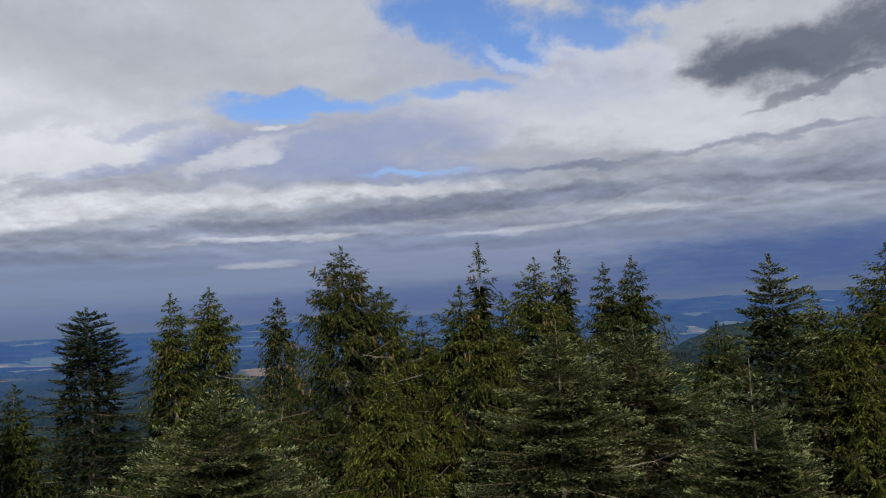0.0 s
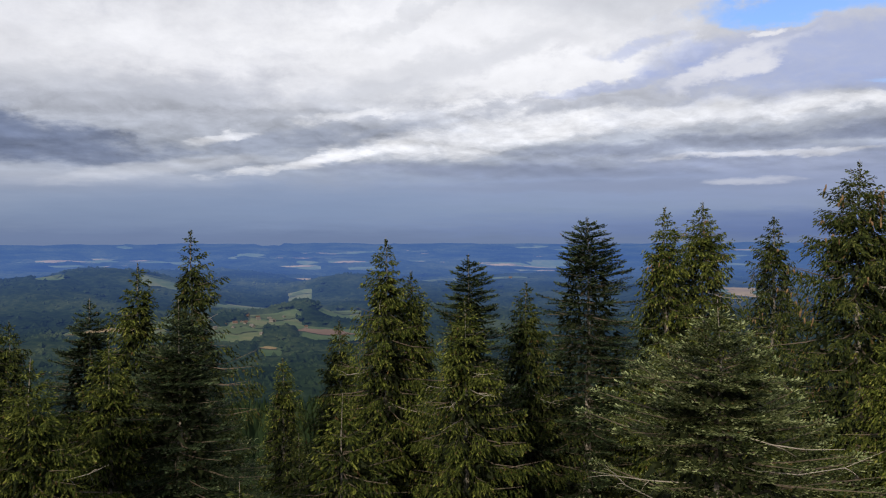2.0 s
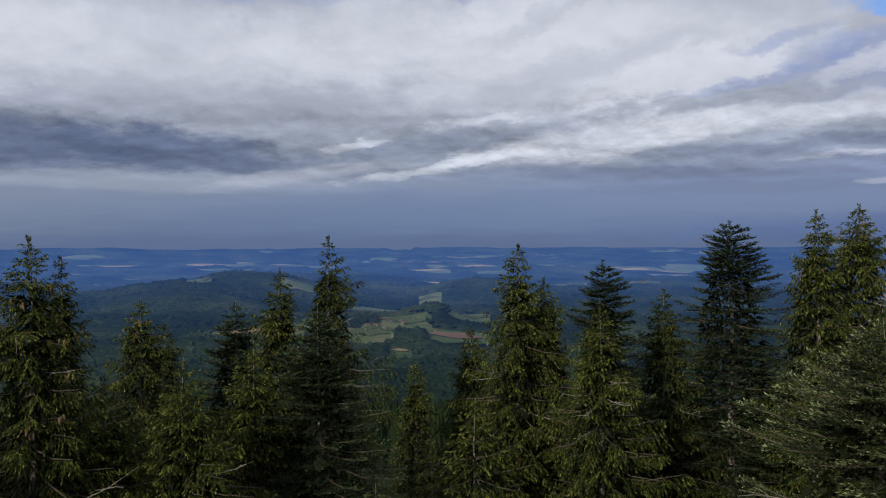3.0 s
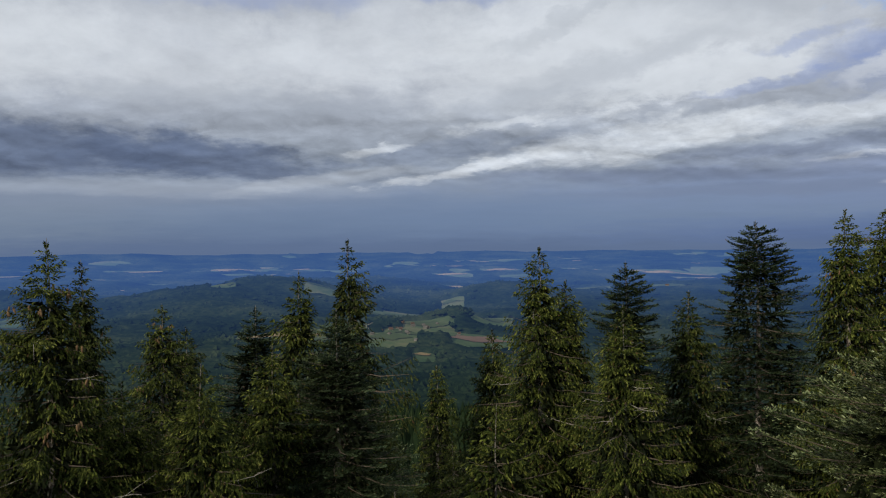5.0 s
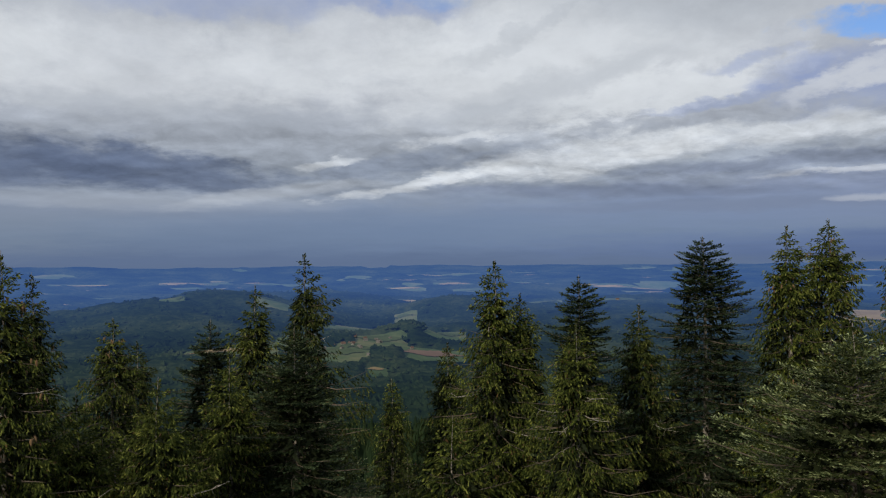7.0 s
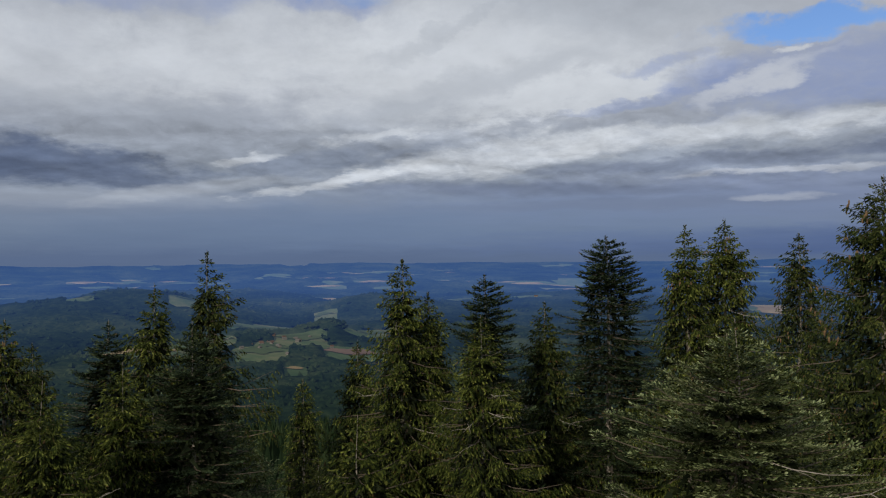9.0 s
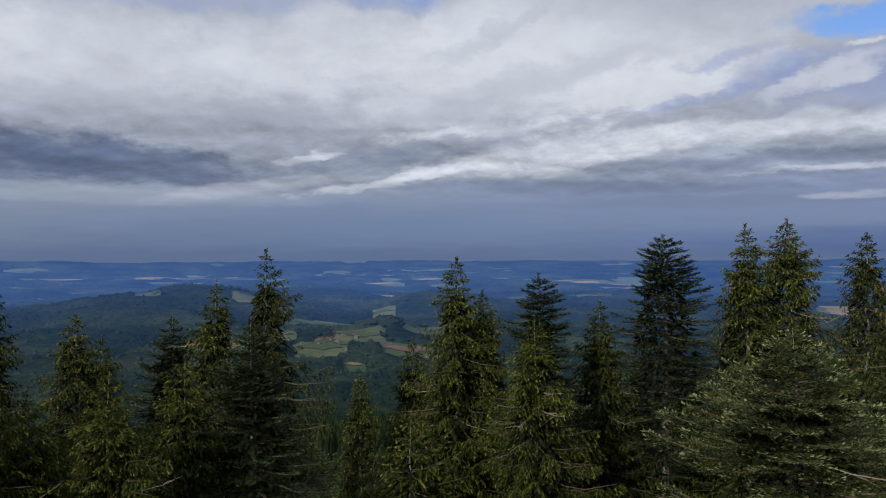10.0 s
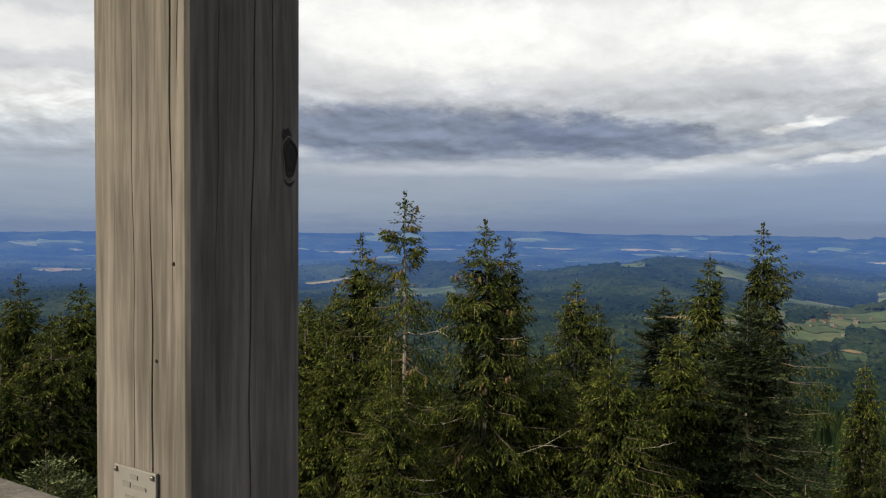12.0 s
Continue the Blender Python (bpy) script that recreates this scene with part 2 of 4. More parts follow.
SPRUCE = needle_material("spruce_needles", (0.0080, 0.0160, 0.0032), (0.0320, 0.0456, 0.0064), (0.1048, 0.1152, 0.0232))
SPRUCE_DARK = needle_material("dark_spruce_needles", (0.0056, 0.0128, 0.0032), (0.0240, 0.0352, 0.0072), (0.0784, 0.0864, 0.0208))
FIR = needle_material("fir_needles", (0.0064, 0.0144, 0.0040), (0.0336, 0.0464, 0.0136), (0.1408, 0.1552, 0.0680), 0.01)
# near-black: old needles with the shade inside the crowns put into their colour
SHADED_OLD_NEEDLES = needle_material("old_needles", (0.004, 0.007, 0.002), (0.010, 0.015, 0.005), (0.024, 0.030, 0.010), 0.0)
FIR_DARK = needle_material("dark_fir_needles", (0.0048, 0.0104, 0.0048), (0.0144, 0.0248, 0.0096), (0.0520, 0.0680, 0.0304), 0.01)
# this year's shoots, paler than the old needles
YOUNG = {
    "spruce_needles": needle_material("young_spruce_shoots", (0.053, 0.072, 0.010), (0.112, 0.132, 0.021), (0.212, 0.222, 0.053), 0.03),
    "dark_spruce_needles": needle_material("young_dark_spruce_shoots", (0.032, 0.046, 0.009), (0.064, 0.081, 0.016), (0.129, 0.138, 0.037), 0.03),
    # the fir shoots also carry the bright highlights of upturned tips in their colour
    "fir_needles": needle_material("young_fir_shoots", (0.081, 0.113, 0.043), (0.173, 0.205, 0.092), (0.313, 0.346, 0.184), 0.0),
    "dark_fir_needles": needle_material("young_dark_fir_shoots", (0.026, 0.046, 0.019), (0.054, 0.078, 0.036), (0.120, 0.144, 0.072), 0.0),
}


def bark_material(name, a, b):
    m, g, p, _ = material(name, 0.9)
    pos = g.add("ShaderNodeTexCoord").outputs["Object"]
    n = g.noise(pos, 9.0, 6.0, 0.65)
    g.put(p.inputs["Base Color"], g.ramp(g.math("ADD", g.math("MULTIPLY", n, 0.7), g.math("MULTIPLY", g.noise(pos, 0.8), 0.3)), (0.3, a), (0.7, b)))
    relief(g, p, n, 0.6, 0.03)
    return m


BARK = bark_material("spruce_bark", (0.10, 0.088, 0.075), (0.27, 0.245, 0.22))
TWIG_BARK = bark_material("twig_bark", (0.045, 0.034, 0.024), (0.10, 0.080, 0.058))
DEAD_WOOD = bark_material("bare_wood", (0.16, 0.14, 0.12), (0.30, 0.275, 0.245))
CONE = bark_material("cone_scales", (0.085, 0.050, 0.024), (0.19, 0.120, 0.055))


# ---- ground, valley and far hills ----
def bearing(az, r):
    return -math.sin(radians(az)) * r, math.cos(radians(az)) * r


def ridge(x, y, az, r, wide, deep, high):
    """A long wooded hill across bearing az at distance r."""
    a = math.degrees(math.atan2(-x, y)) - az
    d = (math.hypot(x, y) - r) / deep
    return high * math.exp(-((a / wide) ** 2) - d * d) * (1 + 0.35 * noise.noise(Vector((x / 260, y / 260, az))))


def land(x, y):
    """Height of the ground: a wooded hilltop that falls to a wide valley, and rolling land that rises to the horizon."""
    r = math.hypot(x, y)
    if r < 60:
        z = -0.13 * r
    elif r < 900:
        z = -7.8 - 0.19 * (r - 60) - 0.00001 * (r - 60) ** 2 / 1.0
    else:
        z = -174.5 - 6 * min(1.0, (r - 900) / 600)
    if r > 2300:
        k = min(1.0, (r - 2300) / 2600)
        z += k ** 1.5 * 139
    if r > 900:
        k = min(1.0, (r - 900) / 900)
        f = min(1.0, max(0.2, (4950 - r) / 2200))
        n = noise.noise(Vector((x / 800, y / 800, 4.1))) + 0.5 * noise.noise(Vector((x / 300, y / 300, 9.7)))
        z += k * f * (46 * n)
        z += ridge(x, y, 57, 2450, 8, 260, 52) + ridge(x, y, 49, 2500, 5, 240, 44) + ridge(x, y, 45, 3250, 4, 200, 46) + ridge(x, y, 37.5, 1950, 2.0, 110, 30) + ridge(x, y, 35, 2650, 4.5, 200, 62) + ridge(x, y, 25, 3000, 6, 200, 20)
        z += ridge(x, y, -28, 1700, 8, 320, 105) + ridge(x, y, -41, 1400, 6, 260, 100)
        z += ridge(x, y, 94, 4300, 9, 300, 34) + ridge(x, y, 68, 2750, 5, 220, 66) + ridge(x, y, -24, 3600, 9, 300, 40)
        z += ridge(x, y, 84, 4750, 8, 140, 22) + ridge(x, y, 62, 4800, 7, 130, 17) + ridge(x, y, 50, 4800, 3, 120, 12) + ridge(x, y, 72, 4800, 3, 120, 10) + ridge(x, y, 51, 2800, 5, 200, 34) + ridge(x, y, 39, 3900, 5, 200, 26)
    return z


def sight(az, el):
    """Distance at which the look from the lookout, along bearing az and height angle el, meets the land."""
    t = math.tan(radians(el))
    r = 900.0
    while r < 4900:
        if (land(*bearing(az, r)) - EYE_Z) / r >= t:
            return r
        r += 12
    return r


FIELDS = []


def woods(x, y):
    """Above 0 where the far land is wooded."""
    r = math.hypot(x, y)
    az = math.degrees(math.atan2(-x, y))
    for fa, r0, r1, wide in FIELDS:
        if r0 - (110 if r0 < 2500 else 20) < r < r1 + 12 and abs(az - fa) < wide + 0.15:
            return -1.0
    n = noise.noise(Vector((x / 420, y / 420, 21.0))) + 0.6 * noise.noise(Vector((x / 140, y / 140, 33.0)))
    return n + 0.95 - 0.50 * min(1.0, max(0.0, (r - 2300) / 1500))


def link_mesh(name, verts, faces, mat, smooth=False, parent=None):
    me = bpy.data.meshes.new(name)
    me.from_pydata(verts, [], faces)
    me.materials.append(mat)
    if smooth:
        me.shade_smooth()
    ob = new(name, me)
    if parent:
        ob.parent = parent
    return ob


def ground_material():
    m, g, p, _ = material("forest_floor", 0.95)
    pos = g.add("ShaderNodeNewGeometry").outputs["Position"]
    n1, n2 = g.noise(pos, 0.02, 5.0), g.noise(pos, 1.5, 5.0)
    g.put(p.inputs["Base Color"], g.ramp(g.math("ADD", g.math("MULTIPLY", n1, 0.5), g.math("MULTIPLY", n2, 0.5)), (0.3, (0.030, 0.032, 0.014)), (0.7, (0.075, 0.066, 0.032))))
    relief(g, p, n2, 0.5, 0.1)
    return m


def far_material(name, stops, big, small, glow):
    """Far land with haze painted in: its own colours, plus a blue emission that grows with distance."""
    m, g, p, _ = material(name, 0.95)
    pos = g.add("ShaderNodeNewGeometry").outputs["Position"]
    v = g.math("ADD", g.math("MULTIPLY", g.noise(pos, big, 4.0), 0.55), g.math("MULTIPLY", g.noise(pos, small, 5.0, 0.7), 0.45))
    g.put(p.inputs["Base Color"], g.ramp(v, *stops))
    p.inputs["Specular IOR Level"].default_value = 0.0
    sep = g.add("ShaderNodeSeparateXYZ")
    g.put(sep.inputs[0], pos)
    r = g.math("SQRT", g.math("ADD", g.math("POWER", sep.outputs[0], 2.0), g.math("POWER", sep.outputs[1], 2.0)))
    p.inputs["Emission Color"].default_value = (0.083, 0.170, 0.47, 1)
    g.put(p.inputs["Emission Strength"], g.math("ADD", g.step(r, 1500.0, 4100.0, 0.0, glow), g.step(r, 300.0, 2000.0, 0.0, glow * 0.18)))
    return m


FOREST_FLOOR = ground_material()
# strength of the blue haze painted onto the far land as emission
HAZE_GLOW = 0.48
FAR_LAND = far_material("far_meadows", ((0.3, (0.035, 0.060, 0.025)), (0.5, (0.070, 0.095, 0.040)), (0.72, (0.16, 0.145, 0.075))), 0.004, 0.02, HAZE_GLOW)
FAR_WOODS = far_material("far_woods", ((0.36, (0.005, 0.010, 0.006)), (0.5, (0.016, 0.027, 0.012)), (0.66, (0.045, 0.058, 0.025))), 0.005, 0.06, HAZE_GLOW)


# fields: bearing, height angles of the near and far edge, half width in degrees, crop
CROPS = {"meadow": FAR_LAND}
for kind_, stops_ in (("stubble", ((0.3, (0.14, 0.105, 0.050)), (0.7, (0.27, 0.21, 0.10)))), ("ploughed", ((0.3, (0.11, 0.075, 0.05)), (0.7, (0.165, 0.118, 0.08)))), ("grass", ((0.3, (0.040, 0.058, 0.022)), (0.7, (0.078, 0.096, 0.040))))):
    CROPS[kind_] = far_material("far_" + kind_, stops_, 0.006, 0.03, HAZE_GLOW)
PLAN = []


def field(az, el0, el1, wide, crop):
    r0, r1 = sight(az, el0), sight(az, el1)
    r1 = r0 + 0.7 * (min(max(r1, r0 + 30), r0 + 340) - r0)
    FIELDS.append((az, r0, r1, wide))
    PLAN.append((az, r0, r1, wide, crop))


field(36.0, -7.22, -6.72, 2.1, "ploughed")
field(40.2, -8.13, -7.93, 0.7, "stubble")
field(40.9, -5.40, -4.90, 2.0, "grass")
field(39.9, -6.01, -5.55, 1.5, "grass")
field(42.9, -6.92, -6.41, 1.5, "grass")
field(44.2, -5.05, -4.65, 1.1, "grass")
field(50.3, -6.57, -6.11, 2.8, "stubble")
field(48.0, -6.97, -6.57, 0.9, "grass")
field(38.0, -4.44, -4.14, 0.8, "grass")
field(34.9, -5.76, -5.45, 1.3, "grass")
field(37.5, -3.35, -3.13, 1.0, "stubble")
field(87.9, -4.80, -4.29, 2.4, "grass")
field(85.9, -3.48, -3.18, 1.6, "stubble")
field(81.0, -3.03, -2.78, 3.4, "stubble")
field(75.1, -4.24, -3.99, 2.2, "stubble")
field(68.6, -4.95, -4.65, 1.8, "grass")
field(93.1, -3.33, -3.03, 1.7, "stubble")
field(7.3, -4.34, -3.03, 1.2, "stubble")
field(53.1, -1.82, -1.68, 1.6, "stubble")
field(59.8, -1.82, -1.68, 1.6, "stubble")
field(38.2, -2.38, -2.24, 1.3, "stubble")
field(34.5, -2.10, -1.94, 1.2, "stubble")
field(28.8, -2.12, -2.00, 1.1, "stubble")
field(28.2, -3.48, -3.23, 1.3, "grass")
field(23.4, -2.32, -2.12, 1.4, "stubble")
field(23.0, -3.33, -3.08, 1.3, "grass")
field(20.6, -2.78, -2.63, 1.5, "stubble")
field(74.8, -2.14, -2.00, 1.6, "stubble")
field(67.6, -1.92, -1.80, 2.0, "stubble")
field(41.7, -6.6, -6.1, 1.1, "grass")
field(45.6, -5.9, -5.6, 1.2, "grass")
rng_f = random.Random(12)
for _ in range(90):
    fe = -1.15 - 2.0 * rng_f.random() ** 1.5
    field(rng_f.uniform(-40, 106), fe - rng_f.uniform(0.02, 0.05), fe + rng_f.uniform(0.01, 0.04), rng_f.uniform(0.2, 1.2), rng_f.choice(("stubble", "grass", "stubble")))


rough = random.Random(4)


def polar_sheet(name, radii, mat, low=0.0, wood=False):
    """A sheet round the tower, fine where the view goes."""
    angles = [a for a in np.arange(-52, 118, 0.7)] + [a for a in np.arange(118, 308, 5.0)]
    verts, faces = [], []
    n = len(angles)
    for r in radii:
        for a in angles:
            x, y = bearing(a, r)
            z = land(x, y) - low
            if wood and r < 900:
                z += 16 + 4 * noise.noise(Vector((x / 12, y / 12, 2.0)))
            elif wood:
                k = woods(x, y)
                z += 17 * min(1.0, max(-0.6, k * 9)) + (6.0 * noise.noise(Vector((x / 34, y / 34, 2.0))) + rough.uniform(-2.5, 2.5) if k > 0 else 0)
            verts.append((x, y, z))
    for i in range(len(radii) - 1):
        for j in range(n):
            k = (j + 1) % n
            faces.append((i * n + j, i * n + k, (i + 1) * n + k, (i + 1) * n + j))
    return link_mesh(name, verts, faces, mat, True)


near_r = [0.5, 4, 8, 14, 20, 28, 38, 50, 65] + [65 * 1.07 ** i for i in range(1, 41)]
far_r = [near_r[-1] * 1.014 ** i for i in range(1, 200)]
radii = [r for r in near_r + far_r if r < 4950]
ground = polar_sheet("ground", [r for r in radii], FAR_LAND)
ground.data.materials.append(FOREST_FLOOR)
for az_, r0_, r1_, wide_, crop_ in PLAN:
    nu, nv = 14, 7
    vs, fs = [], []
    for i in range(nu):
        for j in range(nv):
            u_, v_ = i / (nu - 1) * 2 - 1, j / (nv - 1)
            edge = noise.noise(Vector((2.3 * u_, 2.3 * v_, az_)))
            a_ = az_ + u_ * wide_ * (0.85 + 0.25 * math.sin(5 * v_ + 3 * az_) + 0.25 * edge) + 0.5 * wide_ * math.sin(7 * az_) * (v_ - 0.5)
            r_ = r0_ + (r1_ - r0_) * (v_ * (1 - 0.45 * u_ * u_) + 0.22 * math.sin(2.6 * u_ + 5 * az_) + 0.20 * noise.noise(Vector((4.0 * u_, 9.0, az_))))
            x_, y_ = bearing(a_, r_)
            vs.append((x_, y_, land(x_, y_) + 1.5))
    fs = [(i * nv + j, (i + 1) * nv + j, (i + 1) * nv + j + 1, i * nv + j + 1) for i in range(nu - 1) for j in range(nv - 1)]
    tagged(link_mesh("field", vs, fs, CROPS[crop_], True), {"ploughed": "brown ploughed field between dark woods", "stubble": "pale straw stubble field among far woods", "grass": "green meadow in the valley"}[crop_], "field", "fields in the valley")
for poly in ground.data.polygons:
    if math.hypot(poly.center.x, poly.center.y) < 950:
        poly.material_index = 1
tagged(ground, "wooded hill falling to a wide valley of green and straw meadows", "ground", kind="structure")
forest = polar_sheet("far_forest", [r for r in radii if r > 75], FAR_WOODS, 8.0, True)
tagged(forest, "dark green woods spread over the valley and far hills, with painted blue haze", "forest", kind="stuff")


# ---- the village in the valley ----
def house_materials():
    out = []
    for name, col in (("house_plaster", (0.16, 0.155, 0.15)), ("roof_tiles", (0.085, 0.052, 0.044)), ("grey_roof", (0.10, 0.095, 0.095))):
        m, g, p, _ = material(name, 0.9)
        g.put(p.inputs["Base Color"], g.mix(g.math("MULTIPLY", g.noise(g.add("ShaderNodeTexCoord").outputs["Object"], 0.6), 0.6), col, tuple(0.6 * c for c in col)))
        out.append(m)
    return out


PLASTER, TILES, SLATE = house_materials()


def house(x, y, turn, w, d, h, roof_mat):
    """A far gabled house: walls and roof."""
    thing = new("house")
    thing.matrix_world = pose(x, y, land(x, y) + 0.5, 0, 0, turn)
    v = [(sx * w, sy * d, z) for z in (-3, h) for sx, sy in ((-1, -1), (1, -1), (1, 1), (-1, 1))] + [(-w, 0, h + d * 0.85), (w, 0, h + d * 0.85)]
    link_mesh("wall", v, [(0, 1, 5, 4), (1, 2, 6, 9, 5), (2, 3, 7, 6), (3, 0, 4, 8, 7)], PLASTER, parent=thing)
    e, r, t = 0.5, h + d * 0.85, 0.35
    rv = []
    for lift in (0.05, t):
        rv += [(-w - e, -d - e, h - e * 0.85 + lift), (w + e, -d - e, h - e * 0.85 + lift), (w + e, 0, r + lift), (-w - e, 0, r + lift), (w + e, d + e, h - e * 0.85 + lift), (-w - e, d + e, h - e * 0.85 + lift)]
    link_mesh("roof", rv, [(6, 7, 8, 9), (9, 8, 10, 11), (0, 3, 2, 1), (3, 5, 4, 2), (0, 1, 7, 6), (5, 11, 10, 4), (1, 2, 8, 7), (2, 4, 10, 8), (0, 6, 9, 3), (3, 9, 11, 5)], roof_mat, parent=thing)
    return tagged(thing, "small pale village house with a pitched roof", "house", "houses of the village")


rng_v = random.Random(3)
for _ in range(22):
    va, vr = 41.5 + rng_v.gauss(0, 1.1), sight(41.5, -6.2) + rng_v.gauss(0, 110)
    house(*bearing(va, vr), rng_v.uniform(0, 180), rng_v.uniform(3.0, 4.8), rng_v.uniform(2.2, 3.0), rng_v.uniform(2.0, 3.2), rng_v.choice((TILES, TILES, SLATE)))
for va, ve in ((46.0, -4.15), (45.6, -4.2), (39.2, -7.0), (22.9, -3.2), (88.5, -6.2), (63.4, -6.4)):
    house(*bearing(va, sight(va, ve) - 15), rng_v.uniform(0, 180), 6, 3.5, 3.5, TILES)


# ---- conifers ----
def spikes(base, way, length, width, rng):
    """Many single needle tufts at once: base (n, 3), way (n, 3) unit, length and half width (n)."""
    n = len(base)
    a = np.cross(way, rng.normal(size=(n, 3)))
    a *= (width / (np.linalg.norm(a, axis=1) + 1e-9))[:, None]
    v = np.stack([base - a, base + a, base + way * length[:, None]], 1).reshape(-1, 3)
    return v, np.arange(3 * n).reshape(-1, 3)


def shoots(base, way, length, width, rng, roll):
    """Many needled shoots at once, each a long kite folded along its stem like a small roof. roll: how far they lean from level."""
    n = len(base)
    a = np.cross(way, np.array([0.0, 0.0, 1.0]) + rng.normal(0, roll, (n, 3)))
    a /= np.linalg.norm(a, axis=1, keepdims=True) + 1e-9
    up = np.cross(a, way)
    up *= (np.where(up[:, 2] < 0, -1.0, 1.0) * width)[:, None]
    a *= width[:, None]
    mid = base + way * (length * rng.uniform(0.5, 0.8, n))[:, None]
    end = base + way * length[:, None]
    v = np.stack([base + 0.3 * up, mid + a - 0.5 * up, end, mid - a - 0.5 * up], 1).reshape(-1, 3)
    k = 4 * np.arange(n)[:, None]
    return v, np.concatenate([k + [0, 1, 2], k + [0, 2, 3]], 1).reshape(-1, 3)


def quick_mesh(name, verts, tris, mat):
    """A mesh of triangles from arrays."""
    me = bpy.data.meshes.new(name)
    me.vertices.add(len(verts))
    me.vertices.foreach_set("co", np.ascontiguousarray(verts, dtype=np.float32).ravel())
    me.loops.add(3 * len(tris))
    me.loops.foreach_set("vertex_index", np.ascontiguousarray(tris, dtype=np.int32).ravel())
    me.polygons.add(len(tris))
    me.polygons.foreach_set("loop_start", np.arange(0, 3 * len(tris), 3, dtype=np.int32))
    me.materials.append(mat)
    me.update(calc_edges=True)
    me.shade_flat()
    return me


def tube(points, radii_, sides):
    """A tapered tube along points."""
    verts, tris = [], []
    for p, r in zip(points, radii_):
        for k in range(sides):
            t = 2 * math.pi * k / sides
            verts.append((p[0] + r * math.cos(t), p[1] + r * math.sin(t), p[2]))
    for i in range(len(points) - 1):
        for k in range(sides):
            a, b = i * sides + k, i * sides + (k + 1) % sides
            tris += [(a, b, b + sides), (a, b + sides, a + sides)]
    return np.array(verts), np.array(tris)


def cone_shape():
    """One hanging spruce cone."""
    V = [(0.021 * k * math.cos(t * 1.0472), 0.021 * k * math.sin(t * 1.0472), z) for z, k in ((0.0, 0.35), (-0.035, 1.0), (-0.09, 0.85), (-0.125, 0.25)) for t in range(6)]
    F = []
    for a in range(3):
        for t in range(6):
            c0, c1 = 6 * a + t, 6 * a + (t + 1) % 6
            F += [(c0, c1, c1 + 6), (c0, c1 + 6, c0 + 6)]
    return quick_mesh("cone", np.array(V), np.array(F), CONE)


CONE_SHAPE = cone_shape()


def conifer(az, el, dist, r1, h1, kind="spruce", mat=None, seed=1, power=0.85, rmax=2.6, density=1.0, cones=0, bare=0.0, lopsided=0.25, label="", at=None, height=None, fine=1.0, core=0.55, dead=0):
    """A conifer whose tip stands at bearing az, height angle el and distance dist from the lookout; its crown is r1 wide (half) h1 below the tip.
    bare: share of boughs that are missing. The origin is at the foot."""
    rng = np.random.default_rng(seed)
    r1, rmax = 1.1 * r1, 0.95 * rmax
    if at is None:
        x, y = bearing(az, dist)
        foot = land(x, y)
        height = EYE_Z + dist * math.tan(radians(el)) - foot
    else:
        x, y, foot = at
    fir = kind == "fir"
    clear = 4.2 if at else min(8.5, dist * (math.tan(radians(el)) + 0.34) + 0.6)     # how far below the tip the camera's view reaches; boughs are finer there
    # boughs in whorls, tip first, with a few short ones between
    h, rows = 0.26, []
    crown = height * 0.72
    phase = rng.uniform(0, 6.28, 4)

    def reach(h_, phi_):
        prof = min(r1 * (h_ / h1) ** power, rmax * (0.86 + 0.14 * math.sin(2.1 * h_ + phase[3])))
        if h_ > crown * 0.6:
            prof *= max(0.25, 1 - 0.9 * (h_ - crown * 0.6) / (crown * 0.4))
        return prof * (1 + lopsided * (0.5 * math.sin(phi_ + phase[0] + 0.35 * h_) + 0.5 * math.sin(2.3 * h_ + phase[1] + phi_)))

    while h < crown:
        deep = h > clear
        k = 5 if deep else 7
        step = (0.20 if h < 2.2 else 0.26 if fir else 0.28) * (1 + 0.03 * h) * rng.uniform(0.85, 1.2) * (1.9 if deep else 1.0) / max(0.6, density ** 0.5)
        start = rng.uniform(0, 6.28)
        tier = rng.uniform(0.84, 1.10)
        for j in range(k):
            if rng.random() < bare * (0.3 if deep else 1):
                continue
            phi = start + j * 2 * math.pi / k + rng.normal(0, 0.16)
            rows.append((h + rng.uniform(-0.05, 0.05), phi, max(0.08, reach(h - 0.12, phi) * tier * rng.uniform(0.78, 1.12)), deep))
        for j in range(0 if deep or h < 0.5 else 3):
            if rng.random() < 1 - 2 * bare:
                phi = rng.uniform(0, 6.28)
                rows.append((h + step * rng.uniform(0.3, 0.7), phi, max(0.10, reach(h, phi) * rng.uniform(0.45, 0.85)), deep))
        h += step
    B = np.array(rows, dtype=float)
    hh, phi, L, deep = B.T
    deep = deep > 0.5
    up = np.clip(1 - hh / (2.0 if not fir else 3.0), 0, 1)
    if fir:
        slope = -0.06 + 0.36 * up + rng.normal(0, 0.06, len(L))
        curve = rng.normal(0.08, 0.04, len(L))
    else:
        slope = -0.24 - 0.02 * hh.clip(0, 8) + 0.36 * up + rng.normal(0, 0.09, len(L))
        curve = rng.normal(0.28, 0.08, len(L))
    out = np.stack([np.cos(phi), np.sin(phi), np.zeros_like(phi)], 1)
    side = np.stack([-np.sin(phi), np.cos(phi), np.zeros_like(phi)], 1)

    wander = rng.normal(0, 0.14, len(L))

    def along(i, s):
        p = out[i] * (L[i] * s)[:, None] + side[i] * (wander[i] * L[i] * s * s)[:, None]
        p[:, 2] = height - hh[i] + L[i] * (slope[i] * s + curve[i] * s * s)
        return p

    # twigs on both sides of the boughs
    thin = 1.0 if at else min(1.3, max(0.55, 17.0 / dist))       # far trees need fewer, larger shoots
